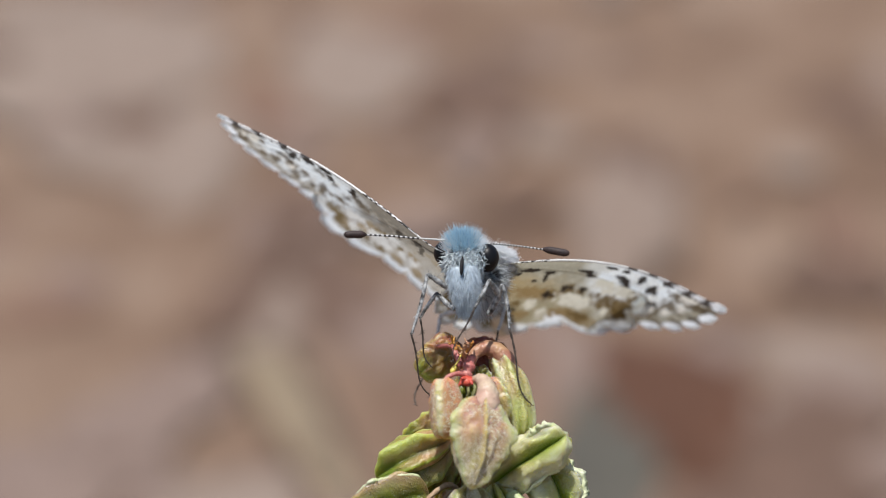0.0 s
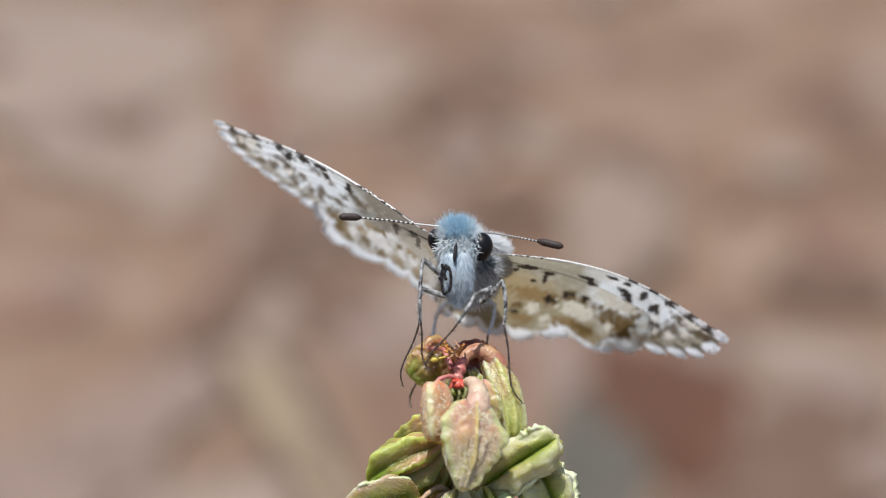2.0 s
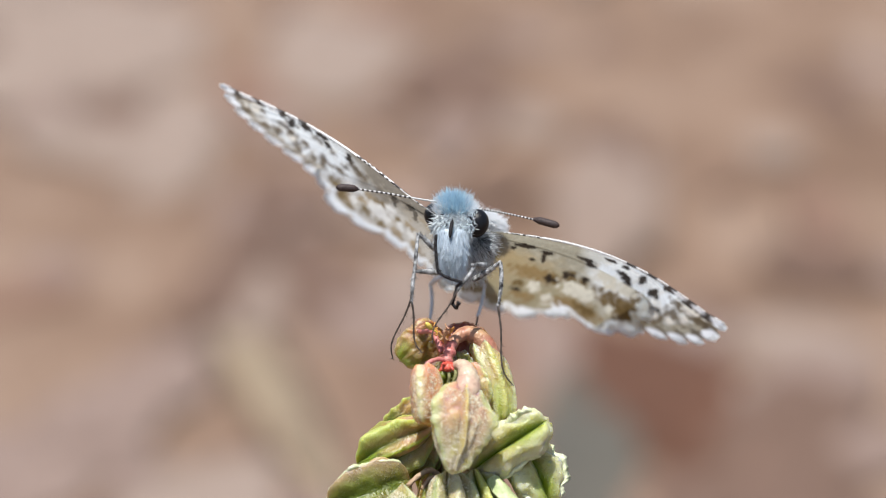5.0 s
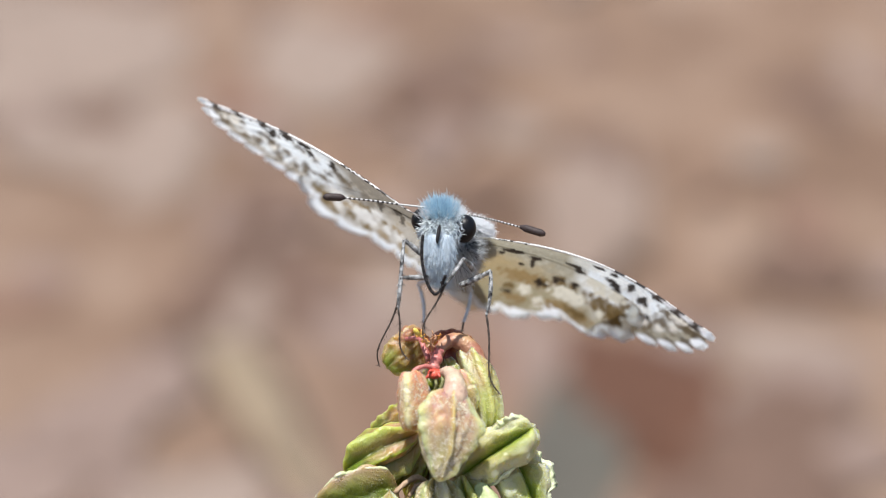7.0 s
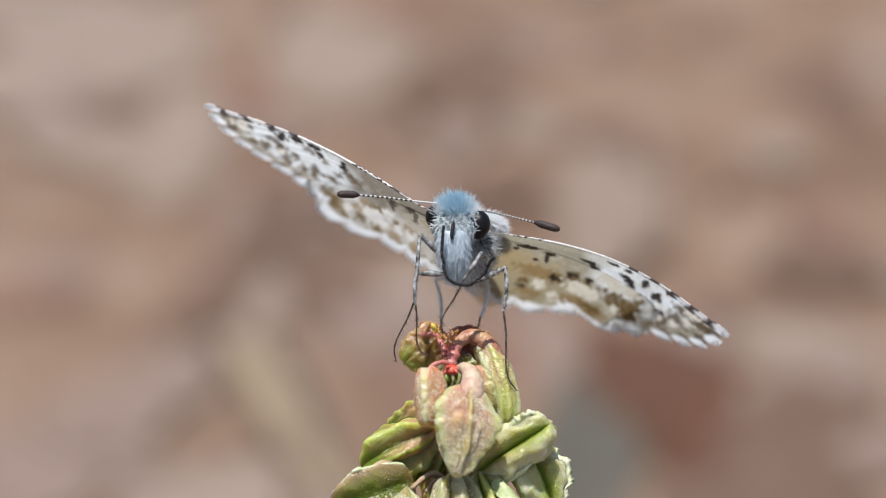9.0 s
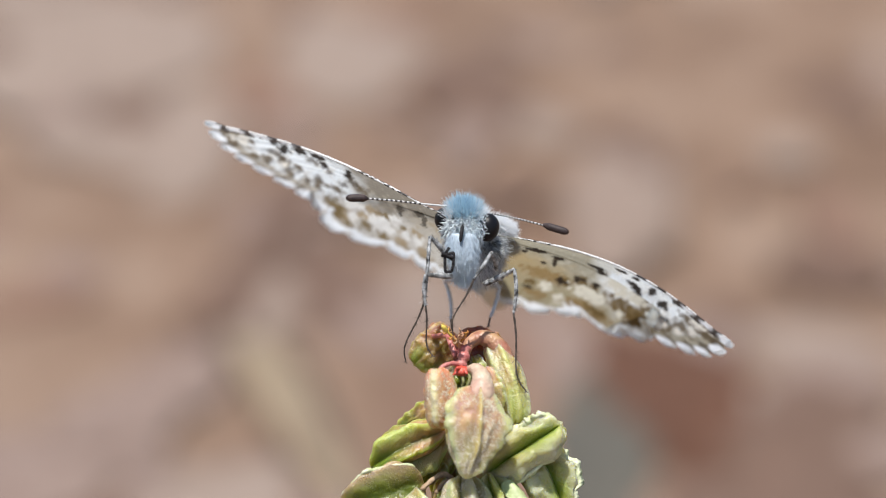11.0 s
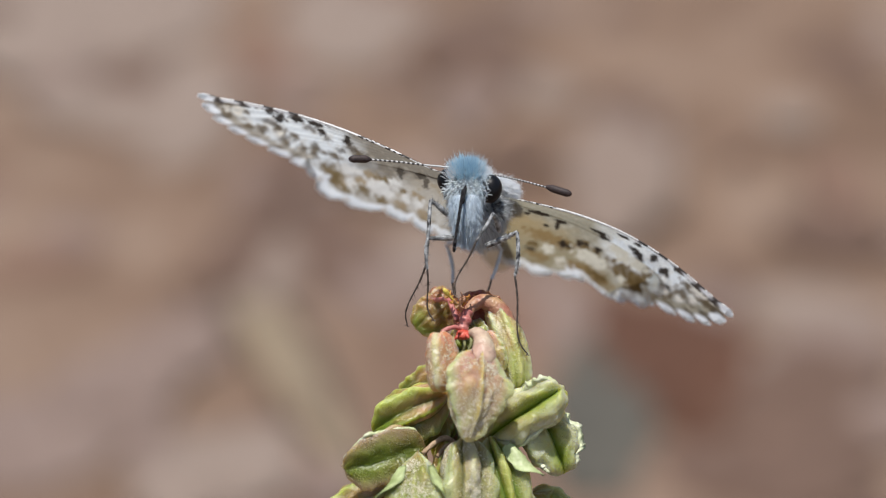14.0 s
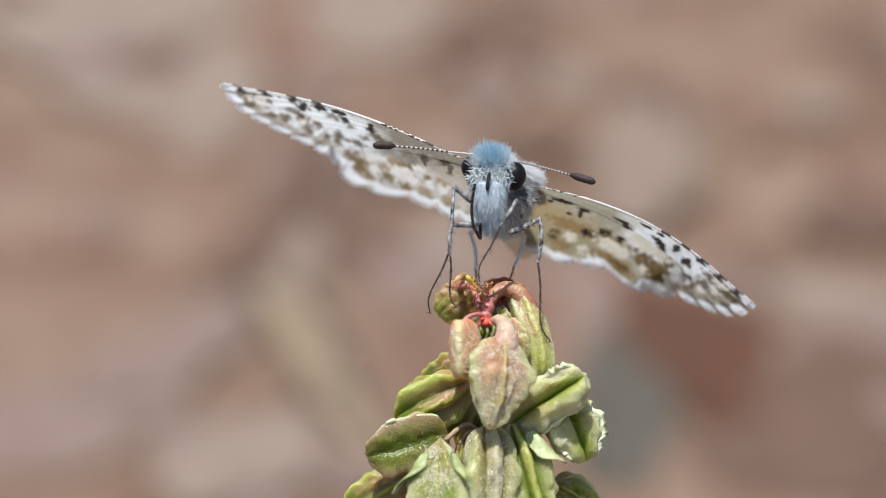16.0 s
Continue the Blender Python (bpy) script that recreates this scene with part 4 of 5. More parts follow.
def fore_colours(side, p, q, edge, u):
    col = basal_wash(side, p, q)
    lay(col, veins(u + 0.008 * wobble(p, q, 0.9, 2), 9, 0.06) * np.clip((p - 6.5) / 2, 0, 1) * np.clip(wobble(p, q * 0.4, 1.6, 5) * 2 + 0.5, 0, 1) * 0.55, UMBER)
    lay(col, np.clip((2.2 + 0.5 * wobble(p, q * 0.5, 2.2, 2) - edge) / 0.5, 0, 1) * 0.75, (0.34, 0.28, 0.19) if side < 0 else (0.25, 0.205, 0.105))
    blot(col, p, q, (0.88, 0.93, 0.93), FORE_WHITE[side], 0.6)
    blot(col, p, q, (0.145, 0.105, 0.058), FORE_BROWN[side], 0.8, 0.9)
    blot(col, p, q, (0.80, 0.76, 0.66), FORE_CREAM[side], 0.6)
    blot(col, p, q, DARK, [m for m in FORE_DARK[side] if side > 0 or m[1] < 1.0], 0.4, 0.97, 0.6 if side < 0 else 0.36)
    blot(col, p, q, UMBER, [m for m in FORE_DARK[side] if side < 0 and m[1] >= 1.0], 0.6, 0.75)
    lay(col, np.clip((1.05 - edge + 0.12 * wobble(p, q, 3, 1)) / 0.15, 0, 1) * 0.85, (0.13, 0.10, 0.065))
    oval = np.sqrt(((edge - 0.38) / (0.72 if side < 0 else 0.64)) ** 2 + (fore_lobe(u) / (0.88 if side < 0 else 0.80)) ** 2)
    lay(col, np.clip((1.06 - oval) / 0.25, 0, 1), (0.95, 0.98, 0.99))
    dash = np.clip(1.25 - np.min([np.abs(p - m) for m in RIM_DARK[side]], 0) / 0.36, 0, 1)
    lay(col, np.clip((0.085 - u) / 0.02, 0, 1) * (edge > 0.9) * np.clip(dash * 2 + 0.35 + 0.8 * wobble(p * 2, q, 2, 2), 0, 1), (0.075, 0.06, 0.05))
    speck = np.clip(wobble(p * 5, q * 5, 3, 2) * 4 + 1.9, 0, 1)
    lay(col, np.clip((0.052 + 0.035 * (side > 0) * np.clip(p - 2.5, 0, 1) * np.clip(8.5 - p, 0, 1) - u) / 0.012, 0, 1) * (edge > 0.6) * (1 - dash) * np.where(p < 3.0, speck, 1.0), (0.94, 0.94, 0.93))
    return col


def hind_colours(side, p, q, edge, u):
    col = basal_wash(side, p, q)
    back = np.clip((u - 0.06) / 0.2 + 0.4 * wobble(p, q * 0.5, 1.4, 6), 0, 1)       # away from the leading edge
    # right wing's colours: its own golden brown, darkened for the dimmer light on it
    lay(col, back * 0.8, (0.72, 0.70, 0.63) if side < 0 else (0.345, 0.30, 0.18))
    # left: shade of body and legs near the hinge put into the colour
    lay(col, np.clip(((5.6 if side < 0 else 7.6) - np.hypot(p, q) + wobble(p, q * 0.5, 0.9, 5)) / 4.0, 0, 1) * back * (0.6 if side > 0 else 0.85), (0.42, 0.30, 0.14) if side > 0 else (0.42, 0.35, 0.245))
    lay(col, np.clip(wobble(p * 0.8, q * 0.5, 2.2, 8) * 2 - 0.2, 0, 1) * back * 0.4, TAN)
    blot(col, p, q, (0.19, 0.14, 0.08), FORE_BROWN[side], 0.9, 0.85)
    blot(col, p, q, DARK, FORE_DARK[side], 0.4, 0.97 if side > 0 else 0.75, 0.6 if side < 0 else 0.36)
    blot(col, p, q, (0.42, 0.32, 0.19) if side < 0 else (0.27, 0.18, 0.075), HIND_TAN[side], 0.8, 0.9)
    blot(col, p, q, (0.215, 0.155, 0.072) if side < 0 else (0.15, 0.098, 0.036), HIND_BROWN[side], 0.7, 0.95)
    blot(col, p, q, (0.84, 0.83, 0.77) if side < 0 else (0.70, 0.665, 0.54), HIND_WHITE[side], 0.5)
    blot(col, p, q, DARK, HIND_DARK[side], 0.4, 0.95, 0.36)
    lay(col, veins(u, 13, 0.07) * 0.25, TAN)
    lay(col, np.clip(1 - np.abs(edge - 1.7) / 0.35, 0, 1) * np.clip(wobble(p, q * 0.5, 2, 6) * 2 + 0.4, 0, 1) * 0.75 * (u > 0.09), (0.24, 0.17, 0.08))
    wide = (1.6 if side < 0 else 1.15 + 0.35 * np.sin(38 * u + 1.0)) * np.clip((u - 0.02) / 0.06, 0, 1)
    lay(col, np.clip((wide - edge + 0.35 * wobble(p, q * 0.6, 2.5, 4)) / 0.3, 0, 1) * (0.95 if side < 0 else 0.9), (0.94, 0.98, 0.99))
    lay(col, np.clip((0.9 - edge) / 0.3, 0, 1) * np.clip(hind_lobe(u) * 3 - 2.0, 0, 1) * 0.55, TAN)
    return col


def fore_reach(u):
    """mm from the hinge to the margin, by the angle behind the leading edge; it dips between the lobes."""
    outer = np.interp(37 * u, (0, 1.2, 4, 8, 12, 16, 20, 24, 28, 32, 37), (14.3, 14.75, 15.0, 15.1, 14.9, 14.4, 13.8, 13.1, 12.6, 12.2, 11.7))
    return outer - 0.55 * np.clip((np.abs(fore_lobe(u)) - 0.5) / 0.5, 0, 1) ** 1.5


HIND_SHAPE = {
    -1: ((0, 6, 12, 18, 23, 29, 35, 42, 50, 67, 83, 98), (10.6, 11.2, 12.0, 12.35, 11.7, 10.4, 9.4, 8.9, 8.8, 8.0, 6.5, 4.0)),
    1: ((0, 6, 12, 17, 22, 28, 32, 36, 42, 50, 56, 67, 83, 98), (10.8, 11.5, 12.0, 12.5, 12.4, 11.7, 10.8, 10.2, 10.3, 10.4, 9.9, 8.8, 7.0, 4.0))}


def hind_reach(side, u):
    return np.interp(98 * u, *HIND_SHAPE[side]) + 0.1 - 0.5 * np.clip(hind_lobe(u) - 0.1, 0, 1)


def fan_point(side, hind, u, r):
    """A place in the flat wing, in mm along and behind its leading edge."""
    turn = np.radians(FAN[side] + 98 * u) if hind else np.radians(37 * u - 1.5 * np.clip((r - 13.4) / 1.0, 0, 1) * (1 - u) ** 6)
    p, q = r * np.cos(turn), r * np.sin(turn)
    if hind:
        near = np.clip(1 - r / 9, 0, 1) ** 2
        return p + 0.3 - 1.6 * near, q + 0.4 + 1.4 * u * near
    near = np.clip(1 - r / SPAN, 0, 1) ** 2
    return p - (1.5 if side < 0 else 0.6) * near, q - 0.50 * np.sin(np.pi * np.clip(r / SPAN, 0, 1)) * (1 - u) ** 2 + 2.2 * u * near


def wing_point(side, hind, u, r):
    """Place of a point at fan share u and radius r, in mm of the wing's own plane."""
    p, q = fan_point(side, hind, u, r)
    if not hind:        # its inner part ends just under the hindwing's leading edge
        p0, q0 = fan_point(side, False, 0 * u, r)
        p1, q1 = fan_point(side, True, 0 * u, np.minimum(r, 10.6))
        outer = np.clip((r - 9.8) / 2.4, 0, 1)
        outer = outer * outer * (3 - 2 * outer)
        p = outer * p + (1 - outer) * (p0 + u * (p1 - p0))
        q = outer * q + (1 - outer) * (q0 + u * (q1 + 0.08 - q0))
    lift = -0.02 - (0.03 + 0.012 * r) * np.clip(u / 0.12, 0, 1) if hind else 0.0
    pleat = 0.022 * np.clip(r / 12, 0, 1) * np.sin(u * (61 if hind else 57) + 2 * np.sin(u * 9))
    z = ARCH[side] * np.sin(np.pi * np.clip(p / SPAN, 0, 1)) - 0.006 * q * q + lift + pleat
    return p, q, z * side


def wing_mesh(name, side, hind):
    rows, cols = 170, 260 if hind else 160
    s = np.linspace(0, 1, rows)[:, None] * np.ones((1, cols))
    u = np.linspace(0, 1, cols)[None, :] * np.ones((rows, 1))
    reach = hind_reach(side, u) if hind else fore_reach(u)
    p, q, z = wing_point(side, hind, u, s * reach)
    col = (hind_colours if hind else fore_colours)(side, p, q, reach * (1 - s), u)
    col = np.concatenate([np.clip(col, 0, 1), np.ones(p.shape + (1,))], -1)
    verts = np.stack([p, q, z], -1).reshape(-1, 3) * MM
    return mesh_of(name, verts, grid_faces(rows, cols), WING, colours={"scales": col.reshape(-1, 4)})


def fringe_mesh(side, hind, rng):
    """Loose white scales along the wing's outer edge."""
    roots, ways = [], []
    for u in rng.uniform(0.01, 0.99, 1500 if hind else 500):
        if (hind_lobe(u) > 0.85) if hind else (abs(fore_lobe(u)) > 0.55):
            continue
        reach = float(hind_reach(side, u) if hind else fore_reach(u)) - rng.uniform(0.05, 0.5)
        a = math.radians(FAN[side] + 98 * u if hind else 37 * u)
        roots.append(Vector([float(c) for c in wing_point(side, hind, np.array(u), reach)]) * MM)
        ways.append((math.cos(a), math.sin(a), 0))
    return mesh_of("fringe", *strands(rng, roots, ways, 0.2 * MM, 0.03 * MM, 0.1, 0.12), FRINGE_HAIR)


def costa_mesh(side, rng):
    """Ragged light and dark hairs along the root of the leading edge."""
    roots, ways = [], []
    for r in rng.uniform(0.6, 6.5, 420):
        roots.append(Vector([float(c) for c in wing_point(side, False, np.array(0.004), np.array(r))]) * MM)
        ways.append((1.0, -0.28, 0.1 * side))
    return mesh_of("costa_hair", *strands(rng, roots, ways, 0.13 * MM, 0.020 * MM, 0.15, 0.2), COSTA_HAIR)


def costal_vein(side):
    """The thick rounded vein of the leading edge, white with dark dashes."""
    reach = np.linspace(0.9, 14.1, 90)
    line = [Vector([float(c) for c in wing_point(side, False, np.array(0.0), np.array(r))]) * MM for r in reach]
    v, f = tube(line, [0.075 * MM * (1 - 0.5 * k / 89) * min(1.0, 0.35 + k / 30) for k in range(90)], 8)
    index, shade = [], np.random.default_rng(31 + side).random((91, 3))
    for n in range(len(f)):
        ring = min(89, n // 8)
        along_wing = line[ring].x / MM
        flecked = along_wing < (4.6 if side < 0 else 2.8) and shade[ring, n % 8 // 3] < 0.42
        index.append(1 if flecked or min(abs(along_wing - m) for m in RIM_DARK[side]) < 0.30 else 0)
    return mesh_of("costal_vein", v, f, [VEIN_WHITE, RING_DARK], index)


WINGS = {}
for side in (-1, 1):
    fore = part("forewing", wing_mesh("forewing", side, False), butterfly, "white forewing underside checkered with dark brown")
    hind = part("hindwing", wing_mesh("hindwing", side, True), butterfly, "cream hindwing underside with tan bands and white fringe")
    part("costal_vein", costal_vein(side), fore, "white leading vein with dark dashes")
    part("costa_hair", costa_mesh(side, rng), fore, "ragged black and white hair on the leading edge")
    part("fringe", fringe_mesh(side, False, rng), fore, "white scalloped scale fringe")
    part("fringe", fringe_mesh(side, True, rng), hind, "white scale fringe")
    WINGS[side] = (fore, hind)


def wing_pose(side, rise, back, chord):
    """The wing's pose in the body: rise, degrees of the tip over the hinge; back, how far it sweeps away;
    chord, how steeply its hind edge falls."""
    a, across = radians(rise), math.sqrt(1 - back * back)
    out = Vector((side * across * math.cos(a), back, across * math.sin(a)))
    low = Vector((side * math.sin(a), 0, -math.cos(a)))
    e = Vector((-side * back * math.cos(a), across, -back * math.sin(a)))
    rear = low * chord + e * math.sqrt(1 - chord * chord)
    m = Matrix((out, rear, out.cross(rear))).transposed().to_4x4()
    return Matrix.Translation(HINGE[side]) @ m


# ---- legs ----
def limb_mesh(name, long, r0, r1, mat, hairs=0, beads=0):
    """A leg piece from the origin up +z."""
    n = 25
    radii = []
    for i in range(n):
        s = i / (n - 1)
        r = r0 + (r1 - r0) * s
        if beads:
            r *= 0.82 + 0.30 * abs(math.sin(math.pi * beads * s))
        else:
            r *= 0.85 + 0.25 * math.sin(math.pi * min(1, s * 1.1)) if s < 0.95 else 0.9
        radii.append(r * MM)
    line = []
    for i in range(n):
        s = i / (n - 1)
        bow = -0.75 * s ** 3 * (1 - s) if beads else 0.05 * math.sin(math.pi * s)      # a foot hooks back at its end
        line.append(Vector((bow * long, 0, long * s)) * MM)
    pieces = [tube(line, radii, 10)]
    if hairs:
        roots = [line[int(k)] for k in rng.uniform(3, n - 2, hairs)]
        ways = [Vector((*rng.normal(0, 1, 2), 0.9)) for _ in roots]
        pieces.append(strands(rng, roots, ways, 0.30 * MM, 0.014 * MM, 0.15, 0.1))
    if beads:
        for k in (-1, 1):
            end = line[-1]
            pieces.append(tube(bent([end, end + Vector((0.06 * k, 0.03, 0.12)) * MM, end + Vector((0.16 * k, 0.03, 0.10)) * MM], 4), list(np.linspace(0.035, 0.008, 9) * MM), 6))
    return mesh_of(name, *join(*pieces), mat)


def leg(hip, hue, thick, rows):
    """A leg of four keyed pieces. rows: time, knee, ankle and foot on the plan (x, y, w)."""
    points = [[spot(*px(x, y), w) for x, y, w in r[1:]] for r in rows]
    start = body_pose(0.12, 8.05, 0.0) @ hip
    ends = points[-1]
    lengths = [(b - a).length / MM for a, b in zip([start, *ends[:2]], ends)]
    pieces = [part("femur", limb_mesh("femur", lengths[0], thick * 1.5, thick * 1.0, hue, 90), butterfly, "hairy grey femur"),
              part("tibia", limb_mesh("tibia", lengths[1], thick * 0.95, thick * 0.75, hue, 60), butterfly, "grey-white scaled tibia"),
              part("tarsus", limb_mesh("tarsus", lengths[2], thick * 0.52, thick * 0.34, TARSUS, 30, 6), butterfly, "thin dark jointed tarsus")]
    return hip, [r[0] for r in rows], points, lengths, pieces


LEGS = []
LEGS.append(leg(bp(835, 358, 0.6), LEG, 0.108, [
        (0, (778, 371, 0), (775, 454, -0.3), (794, 578, 0.5)), (0.5, (788, 364, 0), (783, 449, -0.3), (791, 570, 0.5)),
        (1, (806, 359, 0), (798, 447, 0), (782, 558, 0.8)), (1.5, (803, 355, 0), (799, 440, 0), (776, 552, 0.8)), (2.5, (806, 350, 0), (796, 440, 0), (770, 548, 1)),
        (3.5, (811, 332, 0), (801, 440, 0), (769, 547, 1)), (16, (804, 330, 0), (799, 443, 0), (766, 550, 1))]))
LEGS.append(leg(bp(845, 398, 0.2), LEG, 0.108, [
        (0, (792, 398, 1.2), (786, 452, 1.2), (800, 540, 2.0)), (1.5, (795, 400, 0), (797, 455, 0), (812, 545, 0.8)),
        (3.5, (799, 400, -0.4), (801, 452, -0.3), (817, 540, 0.4)), (16, (799, 399, -0.4), (801, 454, -0.3), (810, 541, 0.4))]))
LEGS.append(leg(bp(925, 385, 0.4), LEG, 0.108, [
        (0, (904, 392, -0.6), (876, 445, -1.2), (846, 520, -0.8)), (1.5, (898, 402, -0.6), (862, 465, -1.2), (815, 538, -0.6)), (2.5, (895, 420, -0.8), (862, 470, -1.3), (812, 530, -0.8)),
        (3.5, (895, 446, -0.8), (868, 490, -1.3), (822, 555, -0.8)), (6, (918, 370, -0.8), (888, 408, -1.2), (850, 492, -0.7)), (16, (917, 353, -0.8), (888, 402, -1.2), (853, 494, -0.7))]))
LEGS.append(leg(bp(902, 412, 0.6), LEG, 0.115, [
        (0, (926, 402, -0.2), (941, 485, -0.6), (981, 618, 0.0)), (3.5, (948, 385, -0.2), (950, 468, -0.6), (980, 608, 0.0)),
        (7, (961, 390, -0.2), (957, 468, -0.6), (979, 606, 0.0)), (16, (957, 388, -0.2), (956, 466, -0.6), (978, 602, 0.0))]))
LEGS.append(leg(bp(858, 400, 4.0), HIND_LEG, 0.11, [
        (0, (818, 455, 6.4), (794, 552, 5.4), (765, 641, 3.4)), (3.5, (828, 455, 6.4), (806, 552, 5.2), (778, 643, 3.2)),
        (6, (836, 412, 6.6), (846, 478, 4.6), (856, 545, 3.0)), (16, (835, 412, 6.6), (846, 478, 4.6), (856, 545, 3.0))]))
LEGS.append(leg(bp(915, 400, 4.5), HIND_LEG, 0.108, [
        (0, (928, 430, 5.0), (920, 480, 4.5), (912, 540, 3.5)), (16, (932, 418, 5.0), (914, 470, 4.5), (900, 530, 3.5))]))

# ---- proboscis ----
LINK, LINKS = 0.33, 19               # mm, and how many stiff pieces stand for the coiling tongue
v, f = tube([(0, 0, -0.03 * MM), (0, 0, 0.0), (0, 0, LINK * 0.5 * MM), (0, 0, LINK * MM), (0, 0, (LINK + 0.03) * MM)],
            [0.050 * MM, 0.085 * MM, 0.083 * MM, 0.085 * MM, 0.050 * MM], 10)
link_mesh = mesh_of("proboscis_link", v, f, PROBOSCIS)
TONGUE = [part("proboscis_link", link_mesh, butterfly, "black link of the coiling tongue" if k == 0 else "") for k in range(LINKS)]
TONGUE_WAYS = []


def tongue(t, *line, depth=-1.2, curl=24.0):
    """At t seconds the tongue runs along line (steps of 0.03 mm right and below the head's middle), and what is left of it curls up and away."""
    pts = bent([Vector((x * 0.03, depth - 0.1 * math.sin(3.0 * k / len(line)), -y * 0.03)) for k, (x, y) in enumerate(line)], 12)
    root, here, at, ways = pts[0], pts[0], 0, []
    for k in range(LINKS):
        while at < len(pts) - 1 and (pts[at] - here).length < LINK:
            at += 1
        if (pts[at] - here).length >= LINK * 0.8:
            d = (pts[at] - here).normalized()
        else:
            last = ways[-1] if ways else Vector((0, 0, -1))
            step = LINK / (curl * 0.03)
            d = (Matrix.Rotation(step, 3, "X") @ last).normalized()
            d = Vector((d.x * 0.8, d.y, d.z)).normalized()
        ways.append(d)
        here = here + d * LINK
    TONGUE_WAYS.append((t, root * MM, ways))


tongue(0, (-6, 40), (-8, 48), depth=0.2, curl=20)
tongue(1.5, (-8, 36), (-10, 46), depth=0.1, curl=20)
tongue(1.8, (-12, 28), (-19, 38), (-18, 68), (-12, 75), (-7, 60), (-7, 40), (-12, 30), (-17, 40), curl=20)
tongue(2.0, (-24, 42), (-33, 55), (-32, 88), (-25, 96), (-18, 80), (-17, 55), (-23, 44), (-29, 58), curl=20)
tongue(2.5, (-30, 0), (-42, 30), (-46, 100), (-52, 170), (-51, 206))
tongue(3.0, (-32, 4), (-40, 30), (-42, 100), (-45, 185))
tongue(3.5, (-29, 4), (-31, 34), (-23, 84), (-11, 144), (3, 186))
tongue(3.7, (-24, 44), (-31, 62), (-30, 100), (-24, 112), (-17, 95), (-16, 66), (-22, 52), (-28, 70), curl=20)
tongue(5.8, (-40, 26), (-36, 59), (-27, 123), (-19, 178))
tongue(6.0, (-32, 16), (-36, 50), (-31, 90), (-15, 125), (16, 168))
tongue(6.2, (-34, 26), (-36, 72), (-16, 103), (25, 127), (61, 105))
tongue(6.5, (-35, 26), (-38, 60), (-33, 95), (-8, 118), (22, 122), (42, 118))
tongue(6.7, (-25, 6), (-32, 51), (-27, 116), (-18, 125), (-10, 88))
tongue(7.0, (-35, 24), (-37, 59), (-32, 94), (-22, 119), (-13, 129), (-5, 124), (0, 109))
tongue(7.2, (-30, 31), (-29, 77), (-7, 110), (10, 114), (45, 81))
tongue(7.5, (-37, 22), (-38, 60), (-34, 95), (-25, 121), (-12, 131))
tongue(7.7, (-42, 26), (-34, 81), (-47, 114), (-76, 72))
tongue(8.0, (-36, 20), (-35, 60), (-20, 95), (5, 112), (35, 105))
tongue(8.2, (-36, 35), (-23, 68), (12, 86), (54, 81), (76, 53))
tongue(8.5, (-36, 24), (-30, 60), (-18, 95), (5, 148))
tongue(8.7, (-22, 11), (-27, 75), (-23, 106), (26, 116), (54, 84))
tongue(11.0, (-30, 48), (-37, 60), (-36, 92), (-29, 98), (-23, 80), (-22, 56), (-28, 48), (-34, 62), curl=20)
tongue(11.3, (-27, 5), (-32, 88), (-23, 116))
tongue(11.5, (-35, 30), (-37, 65), (-30, 100), (6, 125))
tongue(11.8, (-25, 5), (-18, 60), (6, 103), (28, 106), (43, 79))
tongue(12.0, (-32, 12), (-36, 40), (-34, 72), (-22, 96), (-10, 88), (-6, 70))
tongue(12.2, (-14, -4), (-29, 40), (-19, 81), (-1, 68), (4, 13))
tongue(12.5, (-33, 12), (-35, 60), (-33, 115), (-18, 138), (0, 134), (14, 115))
tongue(12.7, (-23, 40), (-27, 86), (-8, 105), (28, 105), (56, 77))
tongue(13.0, (-33, 12), (-38, 50), (-38, 97), (-33, 110), (-26, 95), (-22, 60), (-22, 40))
tongue(13.2, (-16, -4), (-30, 55), (-27, 95), (-16, 83), (-10, 18))
tongue(13.5, (-34, 30), (-33, 55), (-26, 85), (-12, 110), (8, 120))
tongue(14.0, (-10, 14), (-17, 60), (-25, 114))
tongue(14.5, (-8, 10), (-18, 66), (-28, 120))
tongue(15.0, (-12, 18), (-22, 70), (-32, 118))
tongue(15.5, (-32, 22), (-38, 55), (-37, 90), (-31, 110), (-25, 112))
tongue(16.0, (-31, 27), (-36, 59), (-35, 89), (-30, 109), (-24, 113), (-21, 106))


# ---- how it moves ----
# seconds; mm right of and above the bud; degrees of roll
BODY = (
    (0, -0.17, 6.72, -5.0),
    (0.5, -0.06, 7.00, -4.8),
    (1, -0.01, 7.25, -3.1),
    (1.5, -0.09, 7.42, -2.4),
    (2, 0.00, 7.54, -2.1),
    (2.5, 0.03, 7.83, -1.4),
    (3, 0.18, 8.01, -1.0),
    (3.5, 0.18, 7.98, -1.3),
    (6, 0.45, 7.91, 0.8),
    (6.5, 0.45, 7.92, 0.5),
    (7, 0.39, 8.00, 0.1),
    (7.5, 0.33, 8.03, -0.2),
    (8, 0.36, 7.96, -0.3),
    (8.5, 0.27, 8.00, -0.5),
    (11, 0.15, 7.91, -0.5),
    (11.5, 0.21, 7.96, -0.5),
    (12, 0.27, 7.95, -0.4),
    (12.5, 0.21, 7.96, -0.4),
    (13, 0.27, 7.96, -0.4),
    (13.5, 0.21, 8.00, -0.4),
    (14, 0.21, 8.05, -0.2),
    (14.5, 0.21, 8.03, -0.1),
    (15, 0.24, 8.05, 0.0),
    (15.5, 0.27, 8.00, 0.0),
    (16, 0.24, 8.05, 0.0),
)
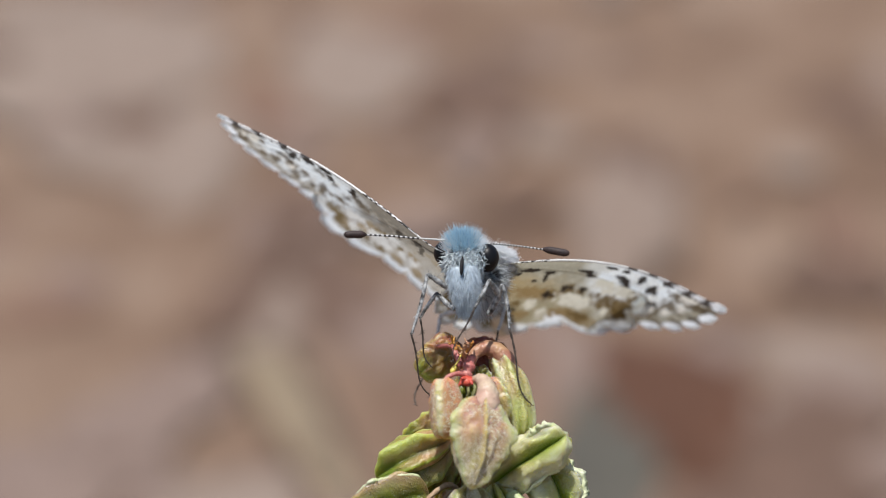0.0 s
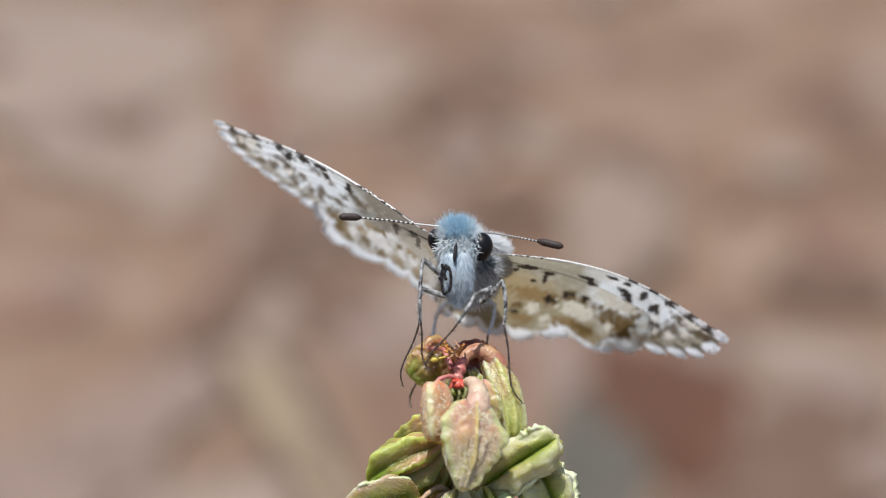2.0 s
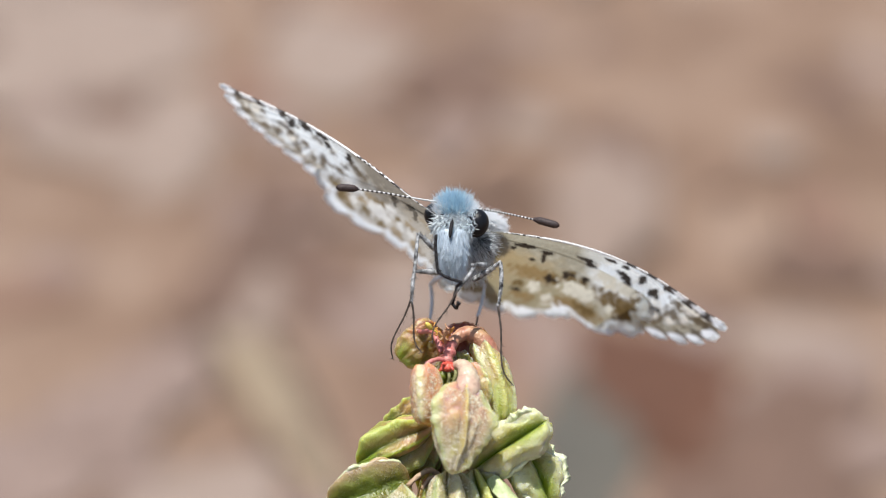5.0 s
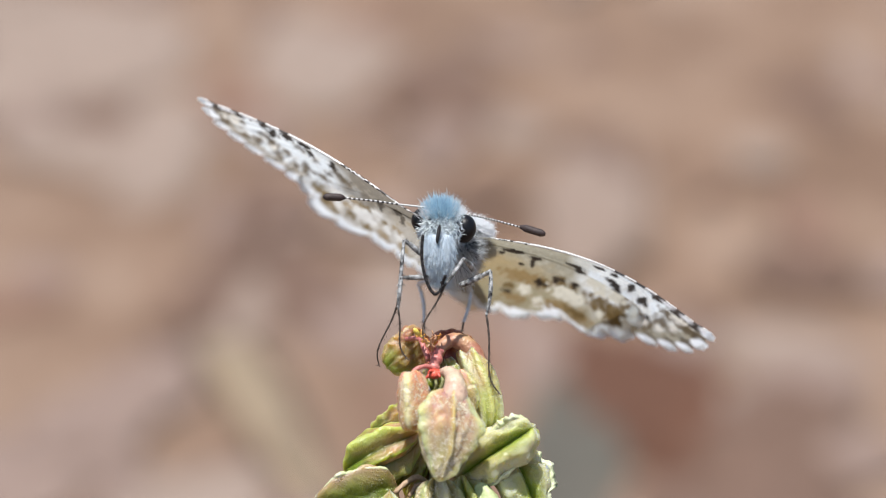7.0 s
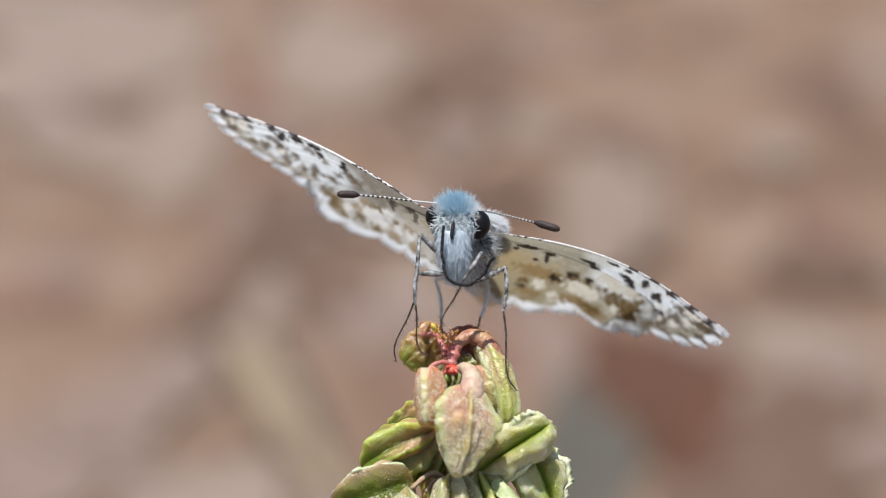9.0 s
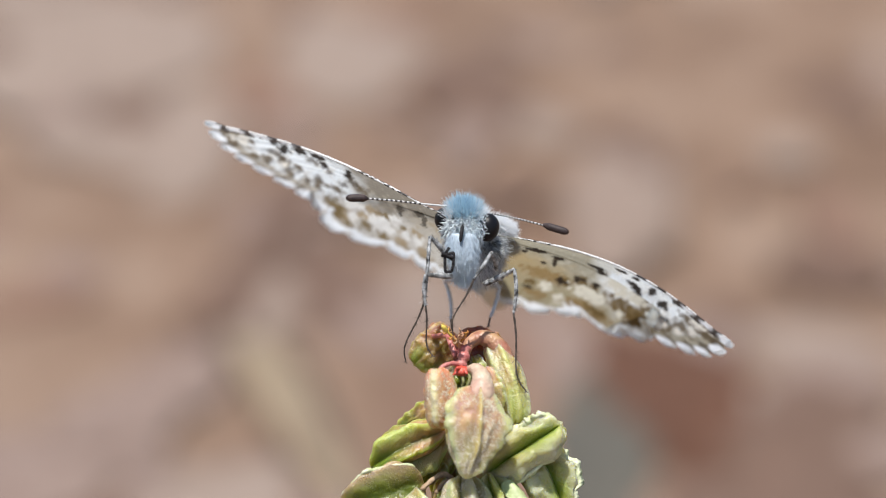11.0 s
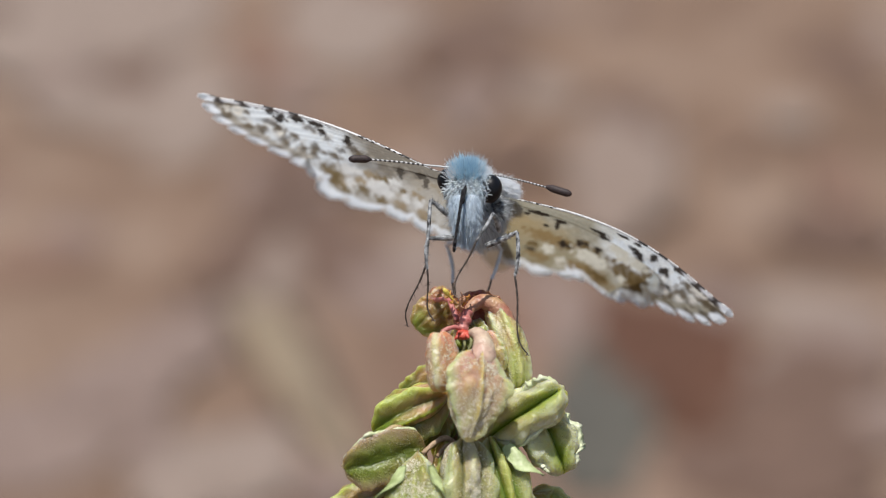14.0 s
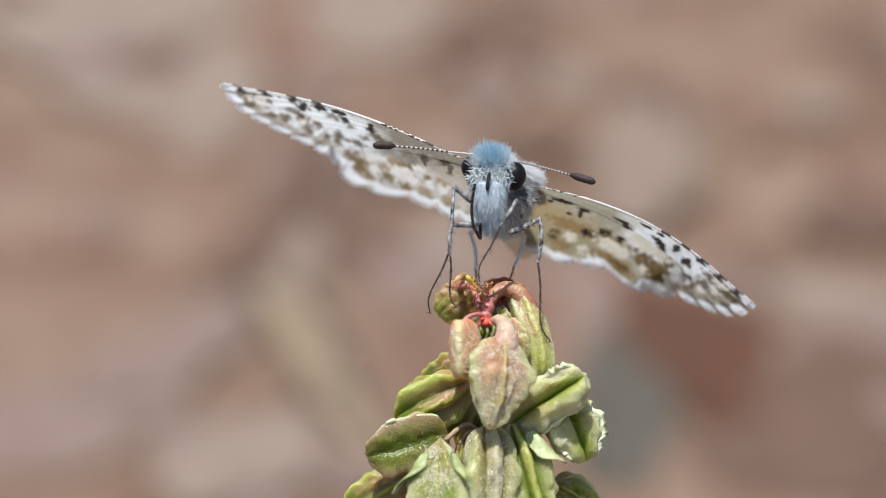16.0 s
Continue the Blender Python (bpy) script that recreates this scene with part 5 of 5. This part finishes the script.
# seconds; degrees of the tip over the hinge; sweep away from the lens; fall of the hind edge
LEFT_WING = (
    (0, 37.4, 0.304, 0.180),
    (0.5, 35.8, 0.327, 0.200),
    (1, 36.7, 0.366, 0.190),
    (1.5, 32.1, 0.385, 0.220),
    (2, 31.1, 0.393, 0.255),
    (2.5, 30.2, 0.421, 0.295),
    (3, 33.2, 0.436, 0.315),
    (3.5, 30.7, 0.426, 0.325),
    (6, 33.7, 0.394, 0.170),
    (6.5, 31.4, 0.393, 0.200),
    (7, 29.8, 0.382, 0.200),
    (7.5, 28.2, 0.372, 0.220),
    (8, 27.4, 0.367, 0.220),
    (8.5, 27.7, 0.370, 0.230),
    (11, 23.1, 0.353, 0.265),
    (11.5, 21.8, 0.348, 0.255),
    (12, 21.1, 0.342, 0.255),
    (12.5, 20.8, 0.336, 0.245),
    (13, 20.9, 0.335, 0.255),
    (13.5, 20.3, 0.327, 0.270),
    (14, 19.4, 0.322, 0.280),
    (14.5, 19.1, 0.324, 0.300),
    (15, 18.7, 0.322, 0.290),
    (15.5, 18.6, 0.314, 0.280),
    (16, 18.2, 0.318, 0.270),
)
RIGHT_WING = (
    (0, -14.6, 0.446, 0.40),
    (0.5, -17.4, 0.431, 0.41),
    (1, -17.5, 0.379, 0.42),
    (1.5, -18.9, 0.346, 0.43),
    (2, -20.9, 0.316, 0.44),
    (2.5, -22.0, 0.280, 0.45),
    (3, -23.1, 0.271, 0.45),
    (3.5, -23.6, 0.257, 0.45),
    (6, -19.8, 0.261, 0.37),
    (6.5, -20.9, 0.250, 0.36),
    (7, -22.3, 0.226, 0.36),
    (7.5, -22.8, 0.224, 0.36),
    (8, -22.3, 0.241, 0.35),
    (8.5, -22.5, 0.230, 0.35),
    (11, -24.8, 0.243, 0.33),
    (11.5, -25.4, 0.230, 0.33),
    (12, -25.6, 0.242, 0.33),
    (12.5, -25.8, 0.239, 0.33),
    (13, -25.5, 0.262, 0.32),
    (13.5, -26.2, 0.228, 0.32),
    (14, -26.3, 0.234, 0.32),
    (14.5, -26.6, 0.245, 0.32),
    (15, -26.4, 0.240, 0.32),
    (15.5, -27.2, 0.247, 0.32),
    (16, -27.0, 0.240, 0.32),
)

# seconds; degrees by which each antenna tips
FEELERS = ((0, 3.2, -2.6), (1, 2.5, -1.8), (2, 2.8, -2.0), (2.5, 4.2, -4.2), (3, 5.0, -5.4), (3.5, 4.8, -6.0), (6, 2.0, -0.1), (7, 1.0, 0.1), (8.5, 1.0, 0.0), (11, 0.2, 0.0), (16, 0.0, 0.2))


# seconds; where the loose stamen's tip points, on the plan of px
STAMEN_TIP = ((0, 833, 562), (1.2, 833, 558), (1.4, 795, 486), (1.6, 814, 530), (2.3, 818, 522), (2.6, 830, 500), (3.5, 828, 498), (6, 830, 494), (16, 832, 492))


def between(table, t):
    times = [r[0] for r in table]
    return [float(np.interp(t, times, [r[k] for r in table])) for k in range(1, len(table[0]))]


def along(start, way):
    return Matrix.Translation(start) @ way.to_track_quat("Z", "Y").to_matrix().to_4x4()


def hanging(start, way):
    """Like along, with the x axis to the right as seen from the lens."""
    side = (Vector((1, 0, 0)) - way * way.x).normalized()
    m = Matrix((side, way.cross(side), way)).transposed().to_4x4()
    return Matrix.Translation(start) @ m


def motions():
    times = [r[0] for r in BODY]
    bodies = {t: body_pose(*between(BODY, t)) for t in times}
    walk(butterfly, [(t, bodies[t]) for t in times])
    for side, table in ((-1, LEFT_WING), (1, RIGHT_WING)):
        for wing in WINGS[side]:
            walk(wing, [(t, wing_pose(side, rise, back, chord)) for t, rise, back, chord in table])
    for n, (antenna, base) in enumerate(ANTENNAE):
        walk(antenna, [(r[0], Matrix.Translation(base) @ pose(0, 0, 0, 0, r[n + 1], 0) @ Matrix.Translation(-base)) for r in FEELERS])
    for hip, keys, points, lengths, pieces in LEGS:
        rows = [[], [], []]
        for t in times:
            into = bodies[t].inverted()
            joint = hip
            for n in range(3):
                goal = Vector([float(np.interp(t, keys, [p[n][k] for p in points])) for k in range(3)])
                way = (into @ goal - joint).normalized()
                rows[n].append((t, hanging(joint, way) if n == 2 else along(joint, way)))
                joint = joint + way * lengths[n] * MM
        for piece, r in zip(pieces, rows):
            walk(piece, r)
    root = on_stalk(*px(856, 519), 0.0)
    walk(loose_stamen, [(t, along(root, (on_stalk(*px(x, y), -0.6) - root).normalized())) for t, x, y in STAMEN_TIP])
    rows = [[] for _ in TONGUE]
    for (t0, root0, ways0), (t1, root1, ways1) in zip(TONGUE_WAYS, TONGUE_WAYS[1:] + TONGUE_WAYS[-1:]):
        steps = 4 if t1 > t0 else 1
        for k in range(steps):
            s = k / steps
            here = root0.lerp(root1, s)
            for n in range(LINKS):
                turn = ways0[n].rotation_difference(ways1[n])
                d = Matrix.Rotation(turn.angle * s, 3, turn.axis) @ ways0[n]
                rows[n].append((t0 + (t1 - t0) * s, along(here, d)))
                here = here + d * LINK * MM
    for piece, r in zip(TONGUE, rows):
        walk(piece, r)


motions()
